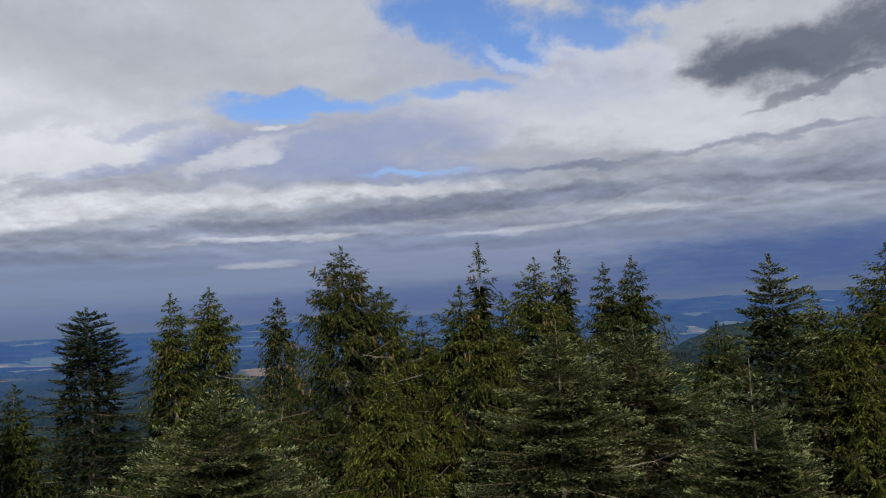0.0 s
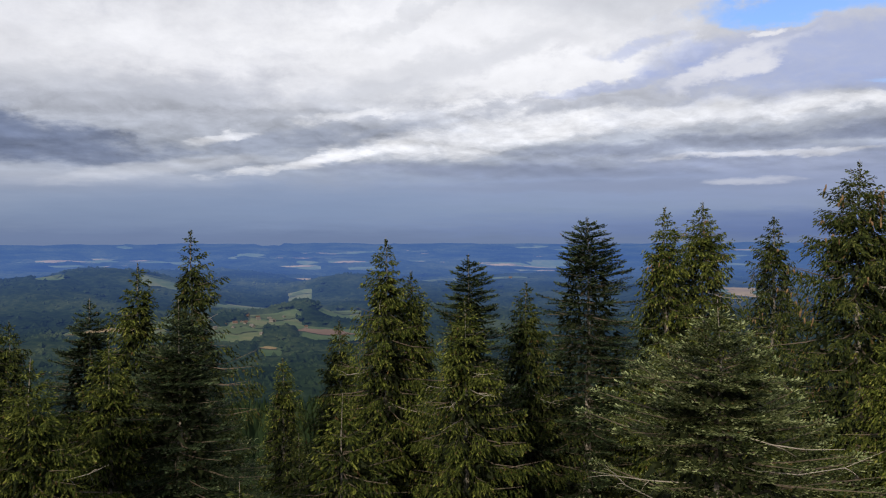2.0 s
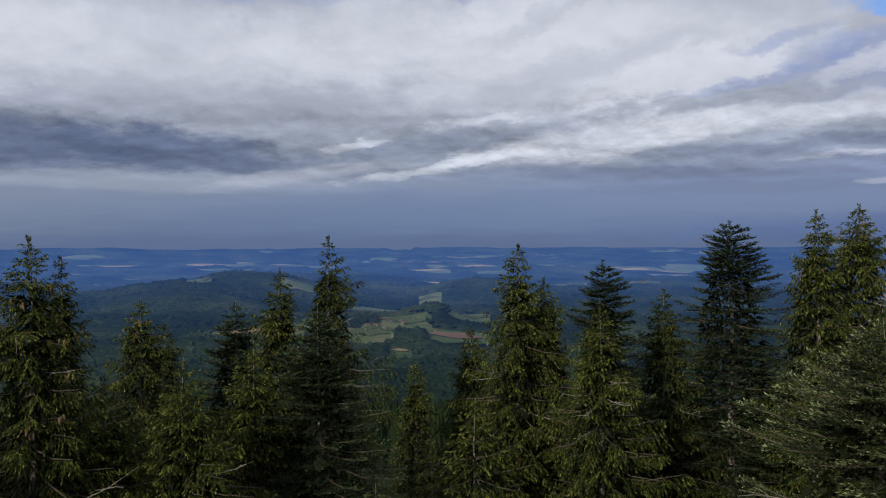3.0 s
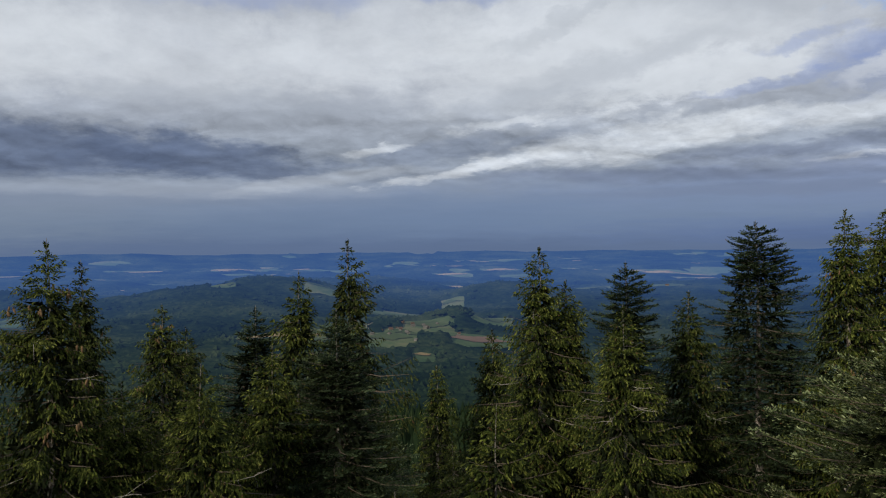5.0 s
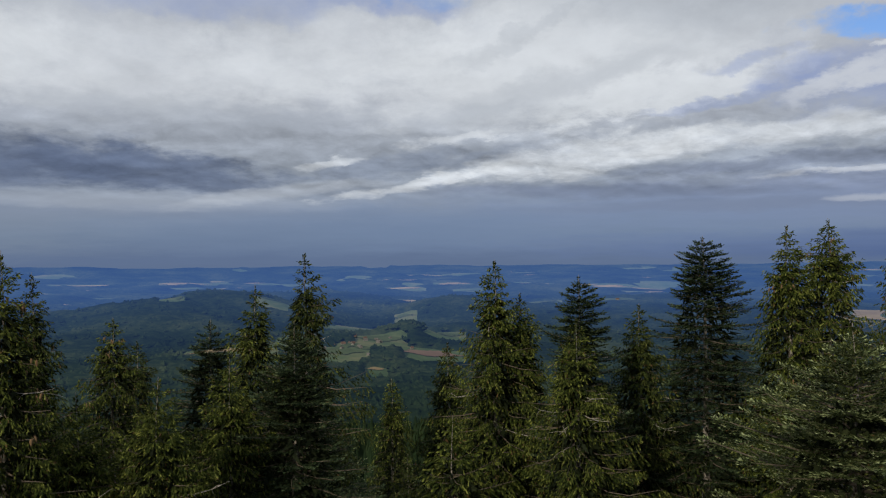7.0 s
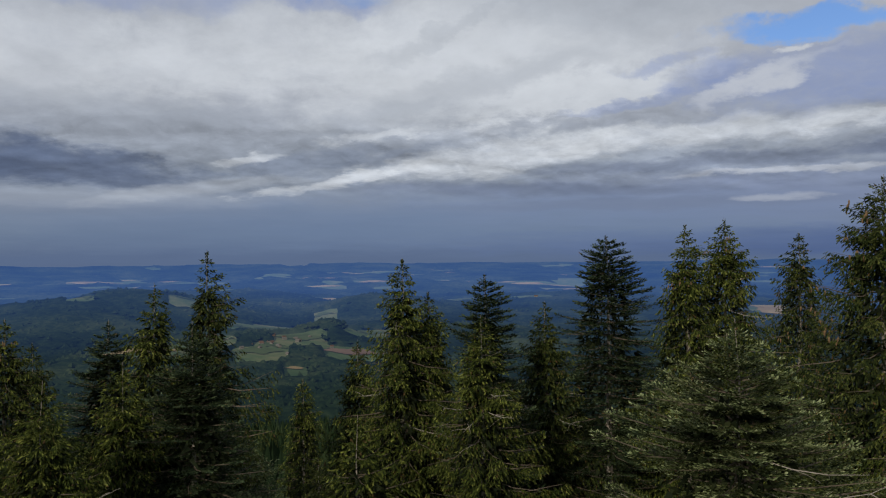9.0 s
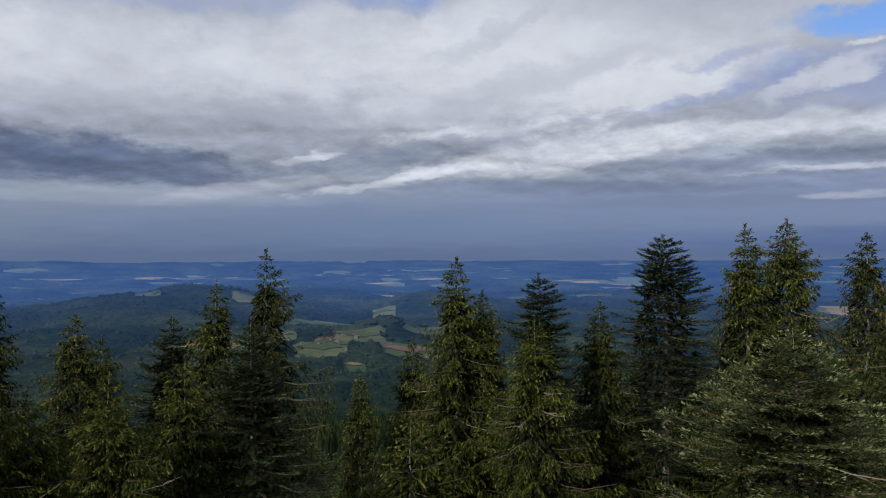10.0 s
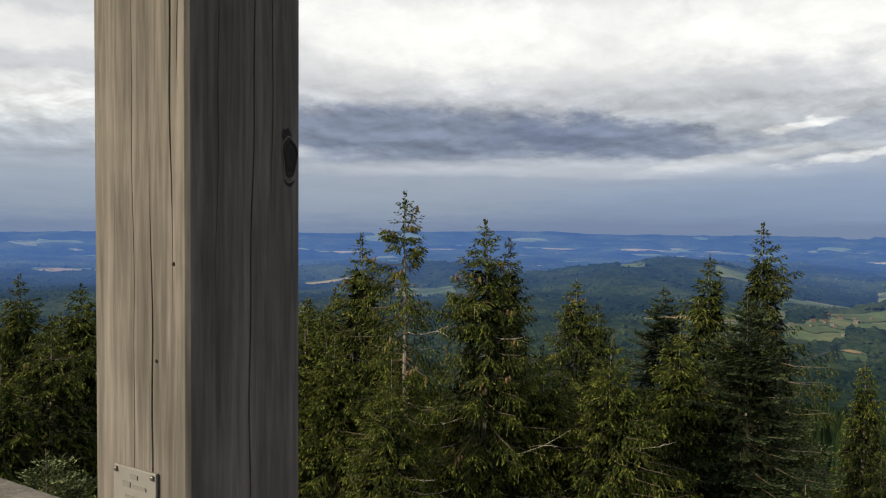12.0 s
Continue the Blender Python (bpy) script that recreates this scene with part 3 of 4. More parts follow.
    many = np.where(deep, 5.0, np.where(hh < 1.8, 42.0, 21.0)) * density * thin
    if at is None:
        many = 1.1 * many * np.where(np.cos(phi - math.atan2(-y, -x)) > -0.4, 1.0, 0.5)
    count = np.maximum(4, L * 0.88 * many).astype(int)
    i = np.repeat(np.arange(len(L)), count)
    first = np.repeat(np.cumsum(count) - count, count)
    inner = np.where(L[i] > 0.7, 0.2, 0.06)
    s = inner + (1 - inner) * ((np.arange(len(i)) - first + rng.uniform(0, 1, len(i))) / count[i])
    sgn = np.where((np.arange(len(i)) - first) % 2 == 0, -1.0, 1.0)
    tip = (1 - s).clip(0, 1)
    if fir:
        tl = np.clip(0.55 * L[i] * tip ** 0.8, 0.0, 0.40) * rng.uniform(0.7, 1.1, len(i)) + np.minimum(0.08, 0.03 + 0.12 * L[i])
        w = out[i] * rng.uniform(0.5, 0.8, len(i))[:, None] + side[i] * (sgn * rng.uniform(0.5, 0.9, len(i)))[:, None]
        w[:, 2] += 0.7 * slope[i] + rng.normal(0.04, 0.07, len(i))
    else:
        tl = np.clip(0.45 * L[i] * tip ** 0.5, 0.0, 0.33) * rng.uniform(0.5, 1.15, len(i)) + np.minimum(0.08, 0.03 + 0.12 * L[i])
        w = out[i] * 0.5 + side[i] * (sgn * rng.uniform(0.25, 0.75, len(i)))[:, None]
        w[:, 2] += rng.normal(-0.70, 0.25, len(i)) * (1 - up[i]) + rng.normal(0.10, 0.35, len(i)) * up[i]
    w /= np.linalg.norm(w, axis=1, keepdims=True)
    root = along(i, s)
    # shoots on the twigs
    per = np.maximum(1, np.round(tl / np.where(deep[i], 0.15, 0.050) + 0.6)).astype(int)
    j = np.repeat(np.arange(len(i)), per)
    first = np.repeat(np.cumsum(per) - per, per)
    q = (np.arange(len(j)) - first + 0.5) / per[j]
    d = deep[i[j]]
    base = root[j] + w[j] * (tl[j] * q)[:, None]
    last = q > 1 - 0.75 / per[j]
    if fir:
        lateral = np.cross(w[j], np.array([0.0, 0.0, 1.0])) * np.where((np.arange(len(j)) - first) % 2 == 0, -0.75, 0.75)[:, None]
        way = w[j] + 0.7 * lateral * np.where(last, 0.2, 1.0)[:, None] + rng.normal(0, 0.13, (len(j), 3))
        way[:, 2] += rng.uniform(0.0, 0.45, len(j)) + 0.25 * (s[j] > 0.85)
    else:
        way = w[j] + rng.normal(0, 0.32, (len(j), 3)) * np.where(last, 0.5, 1.0)[:, None]
        way[:, 2] -= 0.10
    way /= np.linalg.norm(way, axis=1, keepdims=True)
    grow = np.where(d, 2.2, 1.0) / (fine * thin ** 0.7)
    length = rng.uniform(0.060, 0.105, len(j)) * (0.95 if fir else 1.0) * grow
    width = rng.uniform(0.012, 0.019, len(j)) * np.where(d, 1.4, 1.0) * (1.1 if fir else 1.0) * grow
    v1, f1 = shoots(base, way, length, width, rng, 0.28 if fir else 0.65)
    young = np.repeat((last | (s[j] > 0.9)) & (rng.random(len(j)) < (0.6 if fir else 0.4)) & ~d, 2)
    # the leader shoot
    nl = 90
    zb = height - 0.04 - 0.85 * rng.uniform(0.0, 1.0, nl) ** 1.2
    ang = rng.uniform(0, 6.28, nl)
    base = np.stack([np.zeros(nl), np.zeros(nl), zb], 1)
    way = np.stack([np.cos(ang) * 0.7, np.sin(ang) * 0.7, np.full(nl, 0.8)], 1)
    way /= np.linalg.norm(way, axis=1, keepdims=True)
    v2, f2 = shoots(base, way, rng.uniform(0.05, 0.10, nl), np.full(nl, 0.015), rng, 0.8)
    verts, tris = np.concatenate([v1, v2]), np.concatenate([f1, f2 + len(v1)])

    slot = np.zeros(len(tris), dtype=np.int32)
    slot[:len(young)][young] = 2
    # the close inner twigs, old and dark, that fill the crown round the stem; its shade is in their colour
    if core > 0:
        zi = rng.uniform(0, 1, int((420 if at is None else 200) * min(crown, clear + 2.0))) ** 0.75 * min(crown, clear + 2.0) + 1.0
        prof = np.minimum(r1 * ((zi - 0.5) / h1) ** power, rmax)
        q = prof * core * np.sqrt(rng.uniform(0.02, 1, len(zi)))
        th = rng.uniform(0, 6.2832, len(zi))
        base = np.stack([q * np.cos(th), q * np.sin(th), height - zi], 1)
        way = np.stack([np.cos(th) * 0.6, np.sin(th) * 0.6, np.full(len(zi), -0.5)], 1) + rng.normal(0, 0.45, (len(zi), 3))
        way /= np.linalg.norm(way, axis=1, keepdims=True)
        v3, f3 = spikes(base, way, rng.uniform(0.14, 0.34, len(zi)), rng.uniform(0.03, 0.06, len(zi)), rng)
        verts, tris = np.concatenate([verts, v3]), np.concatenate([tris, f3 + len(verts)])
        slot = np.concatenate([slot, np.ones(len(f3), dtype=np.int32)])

    name = "fir_tree" if fir else "spruce_tree"
    tree = new(name)
    tree.location = (x, y, foot)
    needles = mat or (FIR if fir else SPRUCE)
    part_mesh = quick_mesh("crown", verts, tris, needles)
    part_mesh.materials.append(SHADED_OLD_NEEDLES)
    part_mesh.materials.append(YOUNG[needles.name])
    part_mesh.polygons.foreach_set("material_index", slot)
    ob = new("crown", part_mesh)
    ob.parent = tree
    # trunk
    zs = [0, 0.4, 1.5, height * 0.35, height * 0.7, height - 2.5, height - 0.9, height + 0.05]
    rad = [height * 0.0115, height * 0.0088, height * 0.0078, height * 0.0064, height * 0.0046, 0.038, 0.012, 0.004]
    bend = rng.normal(0, 0.03, (len(zs), 2))
    bend[0] = bend[-1] = 0
    stem_v, stem_f = tube([(bx, by, z) for (bx, by), z in zip(bend, zs)], rad, 8)
    # with the wood of its limbs
    V, F, n0 = [], [], 0
    pick = np.flatnonzero(L > 0.6)
    ss = np.array([0.0, 0.5, 0.95])
    for b in pick:
        p = along(np.full(3, b), ss)
        r = (0.006 + 0.008 * L[b]) * np.array([1.0, 0.6, 0.12])
        for q_, rr in zip(p, r):
            V += [(q_[0] + side[b, 0] * rr, q_[1] + side[b, 1] * rr, q_[2] - rr * 0.6), (q_[0] - side[b, 0] * rr, q_[1] - side[b, 1] * rr, q_[2] - rr * 0.6), (q_[0], q_[1], q_[2] + rr)]
        for a in range(2):
            for k in range(3):
                c0, c1 = n0 + 3 * a + k, n0 + 3 * a + (k + 1) % 3
                F += [(c0, c1, c1 + 3), (c0, c1 + 3, c0 + 3)]
        n0 += 9
    me = quick_mesh("trunk", np.concatenate([stem_v, np.array(V)]), np.concatenate([stem_f, np.array(F) + len(stem_v)]), BARK)
    me.materials.append(TWIG_BARK)
    me.polygons.foreach_set("material_index", np.concatenate([np.zeros(len(stem_f), dtype=np.int32), np.ones(len(F), dtype=np.int32)]))
    ob = new("trunk", me)
    ob.parent = tree
    # bare dead boughs, pale, with a few broken twigs
    for n_dead in range(dead):
        hd = rng.uniform(1.6, max(2.2, min(clear, 5.5)))
        toward = math.atan2(-y, -x) + rng.choice([-1, 1]) * rng.uniform(0.35, 1.35)
        Ld = min(r1 * (hd / h1) ** power, rmax) * rng.uniform(0.85, 1.2)
        sag, lift = rng.uniform(-0.35, 0.05), rng.uniform(0.1, 0.5)
        pts = [(math.cos(toward + 0.25 * k * k) * Ld * k, math.sin(toward + 0.25 * k * k) * Ld * k, height - hd + Ld * (sag * k + lift * k * k)) for k in (0, 0.25, 0.5, 0.75, 1.0)]
        V, F = [], []
        lines = [(pts, [0.013, 0.010, 0.008, 0.005, 0.002])]
        for k in (2, 3, 3):
            p = Vector(pts[k])
            e = p + Vector((rng.normal(0, 0.2), rng.normal(0, 0.2), rng.uniform(-0.25, 0.1)))
            lines.append(([p, (p + e) / 2 + Vector((0, 0, 0.02)), e], [0.006, 0.004, 0.002]))
        for line, rads in lines:
            n0 = len(V)
            for p, rr in zip(line, rads):
                V += [(p[0] + rr * math.cos(toward + 1.57), p[1] + rr * math.sin(toward + 1.57), p[2] - rr * 0.6), (p[0] - rr * math.cos(toward + 1.57), p[1] - rr * math.sin(toward + 1.57), p[2] - rr * 0.6), (p[0], p[1], p[2] + rr)]
            for a in range(len(line) - 1):
                for k in range(3):
                    c0, c1 = n0 + 3 * a + k, n0 + 3 * a + (k + 1) % 3
                    F += [(c0, c1, c1 + 3), (c0, c1 + 3, c0 + 3)]
        ob = new("dead_branch", quick_mesh("dead_branch", np.array(V), np.array(F), DEAD_WOOD))
        ob.parent = tree
        tagged(ob, "bare pale dead branch")
    # hanging cones on the upper boughs
    pool = np.flatnonzero((hh > 0.35) & (hh < 4.5) & (L > 0.2))
    for b in np.repeat(rng.choice(pool, (cones + 3) // 4), 4):
        ob = new("cone", CONE_SHAPE)
        ob.parent = tree
        ob.location = along(np.array([b]), rng.uniform(0.75, 1.0, 1))[0] + rng.normal(0, 0.06, 3)
        ob.rotation_euler = rng.normal(0, 0.2), rng.normal(0, 0.2), rng.uniform(0, 6.28)
        ob.scale = rng.uniform(0.8, 1.1, 3)
    tagged(tree, label or ("dense dark green fir with flat tiers of boughs" if fir else "yellow-green spruce with hanging twigs and pointed tip"), "tree")
    return tree


# towards the first view
conifer(17.8, 1.06, 23.7, 1.35, 2.6, "fir", FIR_DARK, 11, 0.55, 2.3, label="dark dense fir with a blunt top beside the spruces")
conifer(12.5, 1.72, 23.8, 0.75, 2.0, "spruce", SPRUCE, 12, 0.8, 2.2, cones=25)
conifer(10.0, 2.06, 25.8, 1.30, 2.7, "spruce", SPRUCE, 13, 0.8, 2.5, cones=25, dead=3)
conifer(5.4, 1.06, 32.8, 0.85, 1.9, "spruce", SPRUCE_DARK, 14, 0.8, 2.2, 0.7, cones=40, label="slim dark spruce hung with brown cones")
conifer(0.5, 4.46, 18.8, 1.05, 1.75, "spruce", SPRUCE_DARK, 15, 0.75, 2.5, cones=120, bare=0.12, label="tall spruce heavy with brown cones near its tip", dead=3)
conifer(-2.2, 1.37, 19.8, 0.70, 0.9, "spruce", SPRUCE, 16, 0.7, 1.9)
conifer(9.3, -4.81, 12.3, 1.35, 1.65, "fir", FIR, 17, 0.8, 2.5, 1.1, bare=0.15, label="broad silver-green fir with upturned bough tips", dead=4)
conifer(-2.3, -4.23, 14.8, 0.80, 1.6, "spruce", SPRUCE, 18, 0.8, 1.8, 1.15, dead=2)
conifer(-9.4, 4.13, 18.8, 0.42, 1.5, "spruce", SPRUCE_DARK, 19, 0.7, 2.2, 0.9, cones=40, bare=0.45, core=0.3, label="spruce with a thin ragged top and bare stem", dead=3)
conifer(-7.9, 1.15, 18.8, 0.55, 0.8, "spruce", SPRUCE, 20, 0.8, 1.9)
conifer(-13.4, 2.81, 18.9, 0.70, 1.35, "spruce", SPRUCE, 21, 0.8, 2.2, cones=30, dead=2)
conifer(-15.2, 3.30, 19.9, 0.45, 1.4, "spruce", SPRUCE_DARK, 22, 0.8, 1.6, 0.9, cones=30, bare=0.25)
conifer(-18.2, 2.12, 21.9, 0.52, 1.25, "spruce", SPRUCE_DARK, 23, 0.9, 2.2, cones=25)
conifer(-20.1, 2.46, 21.9, 0.65, 1.4, "spruce", SPRUCE_DARK, 24, 0.9, 2.2, cones=25)
conifer(-29.4, 1.87, 15.9, 0.72, 1.25, "fir", FIR, 25, 0.8, 2.1, 1.1, label="tall green fir with clear tiers of boughs")
conifer(-31.3, -0.41, 34.9, 0.60, 1.5, "spruce", SPRUCE, 26, 0.9, 2.0, 0.6)
conifer(-36.3, 2.05, 17.0, 0.72, 1.1, "spruce", SPRUCE, 27, 0.8, 2.4)
conifer(-15.0, -2.15, 12.9, 1.55, 2.06, "fir", FIR, 28, 0.85, 2.3, 1.1, label="broad silver-green fir with upturned bough tips", dead=3)
conifer(-20.2, -2.02, 14.9, 1.25, 1.37, "fir", FIR, 29, 0.8, 2.3)
conifer(-25.5, -2.37, 21.9, 0.90, 1.24, "spruce", SPRUCE_DARK, 30, 0.8, 2.3)
conifer(-28.1, -5.48, 10.9, 0.85, 1.47, "fir", FIR, 31, 0.85, 2.0, 1.1, label="silver-green fir with dense upturned boughs", dead=2)
conifer(-33.4, -1.94, 15.9, 0.90, 1.7, "spruce", SPRUCE, 32, 0.8, 2.4)
conifer(-4.9, -0.91, 21.8, 0.54, 0.93, "spruce", SPRUCE_DARK, 33, 0.8, 2.0)
conifer(-10.8, 0.38, 23.8, 0.50, 1.0, "spruce", SPRUCE_DARK, 34, 0.8, 2.0)

# the gap with the valley view
conifer(45.7, 0.23, 21.7, 0.80, 2.3, "spruce", SPRUCE_DARK, 41, 0.85, 2.3, 0.95, bare=0.22, lopsided=0.5, label="dark spruce with a slim spire and ragged boughs", dead=3)
conifer(32.2, -0.44, 21.7, 0.80, 1.7, "spruce", SPRUCE, 42, 0.75, 2.0, bare=0.12, core=0.45, label="yellow-green spruce with its pale stem showing", dead=4)
conifer(30.4, -2.79, 22.5, 0.60, 1.25, "spruce", SPRUCE, 43, 0.8, 1.9)
conifer(26.3, -1.60, 20.4, 0.55, 0.85, "fir", FIR_DARK, 44, 0.55, 1.5, 1.1, core=0.45, label="dark fir with a flat dense top over bare stem", dead=3)
conifer(22.1, -3.58, 23.0, 0.62, 1.3, "spruce", SPRUCE_DARK, 45, 0.8, 2.0, dead=4)
conifer(49.1, -1.96, 21.7, 0.55, 1.2, "spruce", SPRUCE, 46, 0.8, 2.0, bare=0.15, dead=3)
conifer(52.0, -4.28, 25.1, 0.75, 1.4, "fir", FIR_DARK, 47, 0.8, 2.2)
conifer(58.1, -3.92, 31.1, 0.90, 1.75, "spruce", SPRUCE, 48, 0.8, 2.4, 0.7, cones=30)
conifer(56.6, -5.51, 34.1, 0.70, 1.4, "spruce", SPRUCE_DARK, 49, 0.8, 2.2, 0.7)
conifer(46.6, -4.64, 17.1, 1.05, 2.0, "fir", FIR_DARK, 50, 0.75, 2.1, 1.1)
conifer(55.7, -8.06, 15.1, 0.58, 1.05, "spruce", SPRUCE, 51, 0.8, 1.9, dead=3)
conifer(51.0, -7.10, 17.1, 0.66, 1.2, "spruce", SPRUCE, 52, 0.8, 2.0)
conifer(39.4, -8.74, 34.0, 0.70, 1.7, "spruce", SPRUCE, 53, 0.8, 2.0, 0.7)
conifer(35.5, -6.24, 27.0, 0.70, 1.6, "spruce", SPRUCE_DARK, 54, 0.8, 2.0, 0.8)
conifer(26.6, -4.65, 18.6, 0.85, 1.6, "spruce", SPRUCE, 55, 0.8, 1.9, bare=0.15, core=0.45, label="yellow-green spruce with pale dead twigs low down", dead=5)

# towards the post
conifer(70.8, 2.36, 15.8, 0.46, 1.0, "spruce", SPRUCE, 61, 0.7, 1.5, 1.25, cones=60, bare=0.40, core=0.0, label="slim sparse spruce with a bare spire and cones", dead=4)
conifer(73.8, -0.65, 19.3, 0.48, 1.2, "spruce", SPRUCE, 62, 0.8, 1.9, cones=30, bare=0.25, dead=4)
conifer(64.9, 0.39, 15.3, 0.72, 1.6, "spruce", SPRUCE, 63, 0.75, 2.1, cones=90, bare=0.08, core=0.45, label="sturdy spruce hung with brown cones, stem showing", dead=4)
conifer(63.0, -0.95, 21.8, 0.42, 1.4, "spruce", SPRUCE_DARK, 64, 0.8, 2.0, cones=20)
conifer(75.7, -4.69, 20.8, 0.62, 1.2, "spruce", SPRUCE, 65, 0.8, 2.2)
conifer(77.5, -5.47, 21.9, 0.66, 1.3, "spruce", SPRUCE, 66, 0.8, 2.2)
conifer(80.0, -4.13, 19.9, 0.50, 1.3, "spruce", SPRUCE, 67, 0.8, 2.2)
conifer(84.2, -4.78, 19.9, 0.60, 1.2, "fir", FIR, 68, 0.8, 2.0)
conifer(86.7, -5.25, 21.9, 0.60, 1.2, "spruce", SPRUCE, 69, 0.8, 2.2)
conifer(96.1, -3.40, 23.9, 0.60, 1.35, "spruce", SPRUCE, 70, 0.8, 2.2)
conifer(92.5, -4.04, 23.8, 0.60, 1.35, "spruce", SPRUCE, 71, 0.8, 2.2)
conifer(95.1, -14.8, 13.9, 0.95, 1.2, "fir", FIR, 72, 0.8, 2.3)
conifer(71.8, -10.02, 13.8, 0.70, 1.5, "spruce", SPRUCE, 73, 0.8, 2.0, dead=3)
conifer(60.7, -8.68, 15.8, 0.66, 1.35, "spruce", SPRUCE, 74, 0.8, 2.0)
conifer(75.8, -8.34, 16.8, 0.72, 1.4, "spruce", SPRUCE, 75, 0.8, 2.1, dead=3)
conifer(82.9, -6.18, 17.9, 0.70, 1.4, "spruce", SPRUCE, 76, 0.8, 2.1)


# the close wood beyond the post
rng_w = random.Random(21)
for n_ in range(26):
    az_, d_ = rng_w.uniform(71, 101), rng_w.uniform(17, 34)
    conifer(az_, rng_w.uniform(-8.2, -5.2) + (0.5 if d_ > 26 else -0.8), d_, rng_w.uniform(0.55, 0.75), 1.3, "fir" if n_ % 5 == 2 else "spruce", (SPRUCE, SPRUCE, FIR, SPRUCE_DARK, SPRUCE)[n_ % 5], 200 + n_, 0.8, 2.2, 0.55, fine=0.8, cones=4 * (n_ % 3))


# ---- the rest of the wood ----
def hero_spots():
    return [(o.location.x, o.location.y) for o in scene.objects if o.name.startswith(("spruce_tree", "fir_tree"))]


def fill_wood():
    """Lower trees between the tall ones, and the wood behind the lookout."""
    rng = random.Random(5)
    taken = hero_spots()
    front = [conifer(0, 0, 0, 0.85, 1.3, k, m, sd, 0.8, 2.3, 0.36, at=(0, 0, 0), height=24.0, fine=0.66)
             for k, m, sd in (("spruce", SPRUCE, 91), ("spruce", SPRUCE_DARK, 92), ("fir", FIR_DARK, 93), ("spruce", SPRUCE, 94), ("fir", FIR, 95))]
    back = [conifer(0, 0, 0, 0.85, 1.3, "spruce", SPRUCE_DARK, 96, 0.8, 2.3, 0.3, at=(0, 0, 0), height=24.0, fine=0.45)]
    used = set()
    tries = made = 0
    while made < 84 and tries < 9000:
        tries += 1
        view = made < 52
        az = rng.uniform(-44, 106) if view else rng.uniform(110, 314)
        d = 13.5 + 38 * rng.random() ** 1.15 if view else 8 + 34 * rng.random() ** 0.7
        x, y = bearing(az, d)
        if any((x - a) ** 2 + (y - b) ** 2 < (1.8 + d * 0.014) ** 2 for a, b in taken):
            continue
        foot = land(x, y)
        cap = -10.6 if d < 40 else -9.2
        if 33 < az < 44:
            cap = -11.5
        if d < 17:
            cap = -13.0
        top = EYE_Z + d * math.tan(radians(cap + rng.uniform(-3.0, 0.3))) if view else rng.uniform(22, 27)
        height = min(top - foot, 27 if view else 35)
        if height < 13 or math.hypot(x + 0.5, y + 2) < 7.5:
            continue
        taken.append((x, y))
        thing = rng.choice(front if view else back)
        sc = height / 24.0
        m = Matrix.LocRotScale((x, y, foot), Euler((0, 0, rng.uniform(0, 6.28))), (max(0.9, sc), max(0.9, sc), sc))
        if thing.name in used:
            copy_thing(thing, m)
        else:
            thing.matrix_basis = m
            used.add(thing.name)
        made += 1


fill_wood()


def slope_wood():
    """The wood that runs down the hillside to the valley, too many trees to count."""
    rng = np.random.default_rng(8)
    V, F, n0 = [], [], 0
    for _ in range(9000):
        r = 62 * math.exp(rng.random() * math.log(1150 / 62))
        az = rng.uniform(-48, 114)
        x, y = bearing(az, r)
        z = land(x, y) + 4
        hgt, wd = rng.uniform(10, 16), rng.uniform(2.0, 3.4) * (1 + r / 900)
        turn = rng.uniform(0, 6.28)
        for lo, hi, k in ((0.0, 0.55, 1.0), (0.32, 0.80, 0.7), (0.6, 1.0, 0.42)):
            for t in range(7):
                q = wd * k * rng.uniform(0.65, 1.15)
                V.append((x + q * math.cos(turn + t * 0.8976), y + q * math.sin(turn + t * 0.8976), z + hgt * lo + rng.uniform(-0.5, 0.5)))
            V.append((x, y, z + hgt * hi))
            F += [(n0 + t, n0 + (t + 1) % 7, n0 + 7) for t in range(7)]
            n0 += 8
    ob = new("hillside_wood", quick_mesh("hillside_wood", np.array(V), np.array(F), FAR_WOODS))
    tagged(ob, "dark conifer wood running down the hillside", "forest", kind="stuff")


slope_wood()


def valley_trees():
    """Rough crowns of the valley's woods and hedges, too many to count."""
    rng = np.random.default_rng(18)
    V, F, n0 = [], [], 0
    for _ in range(15000):
        r = 1000 * math.exp(rng.random() * math.log(3.4))
        az = rng.uniform(-48, 112)
        x, y = bearing(az, r)
        k = woods(x, y)
        hedge = k < 0.08
        if hedge and (k < -0.5 or rng.random() < 0.75):
            continue
        z = land(x, y) + (1.0 if hedge else 4.0)
        wd, hgt = rng.uniform(4.0, 8.5) * (0.7 if hedge else 1.0) * (0.7 + r / 4000), rng.uniform(7.0, 12.0)
        turn = rng.uniform(0, 6.28)
        for t in range(6):
            q = wd * rng.uniform(0.7, 1.2)
            V.append((x + q * math.cos(turn + t * 1.0472), y + q * math.sin(turn + t * 1.0472), z + hgt * rng.uniform(0.25, 0.5)))
        V += [(x + rng.uniform(-0.3, 0.3) * wd, y + rng.uniform(-0.3, 0.3) * wd, z + hgt), (x, y, z - 2)]
        for t in range(6):
            F += [(n0 + t, n0 + (t + 1) % 6, n0 + 6), (n0 + (t + 1) % 6, n0 + t, n0 + 7)]
        n0 += 8
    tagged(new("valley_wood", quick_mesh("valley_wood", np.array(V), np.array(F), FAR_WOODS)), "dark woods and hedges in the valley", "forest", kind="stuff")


valley_trees()


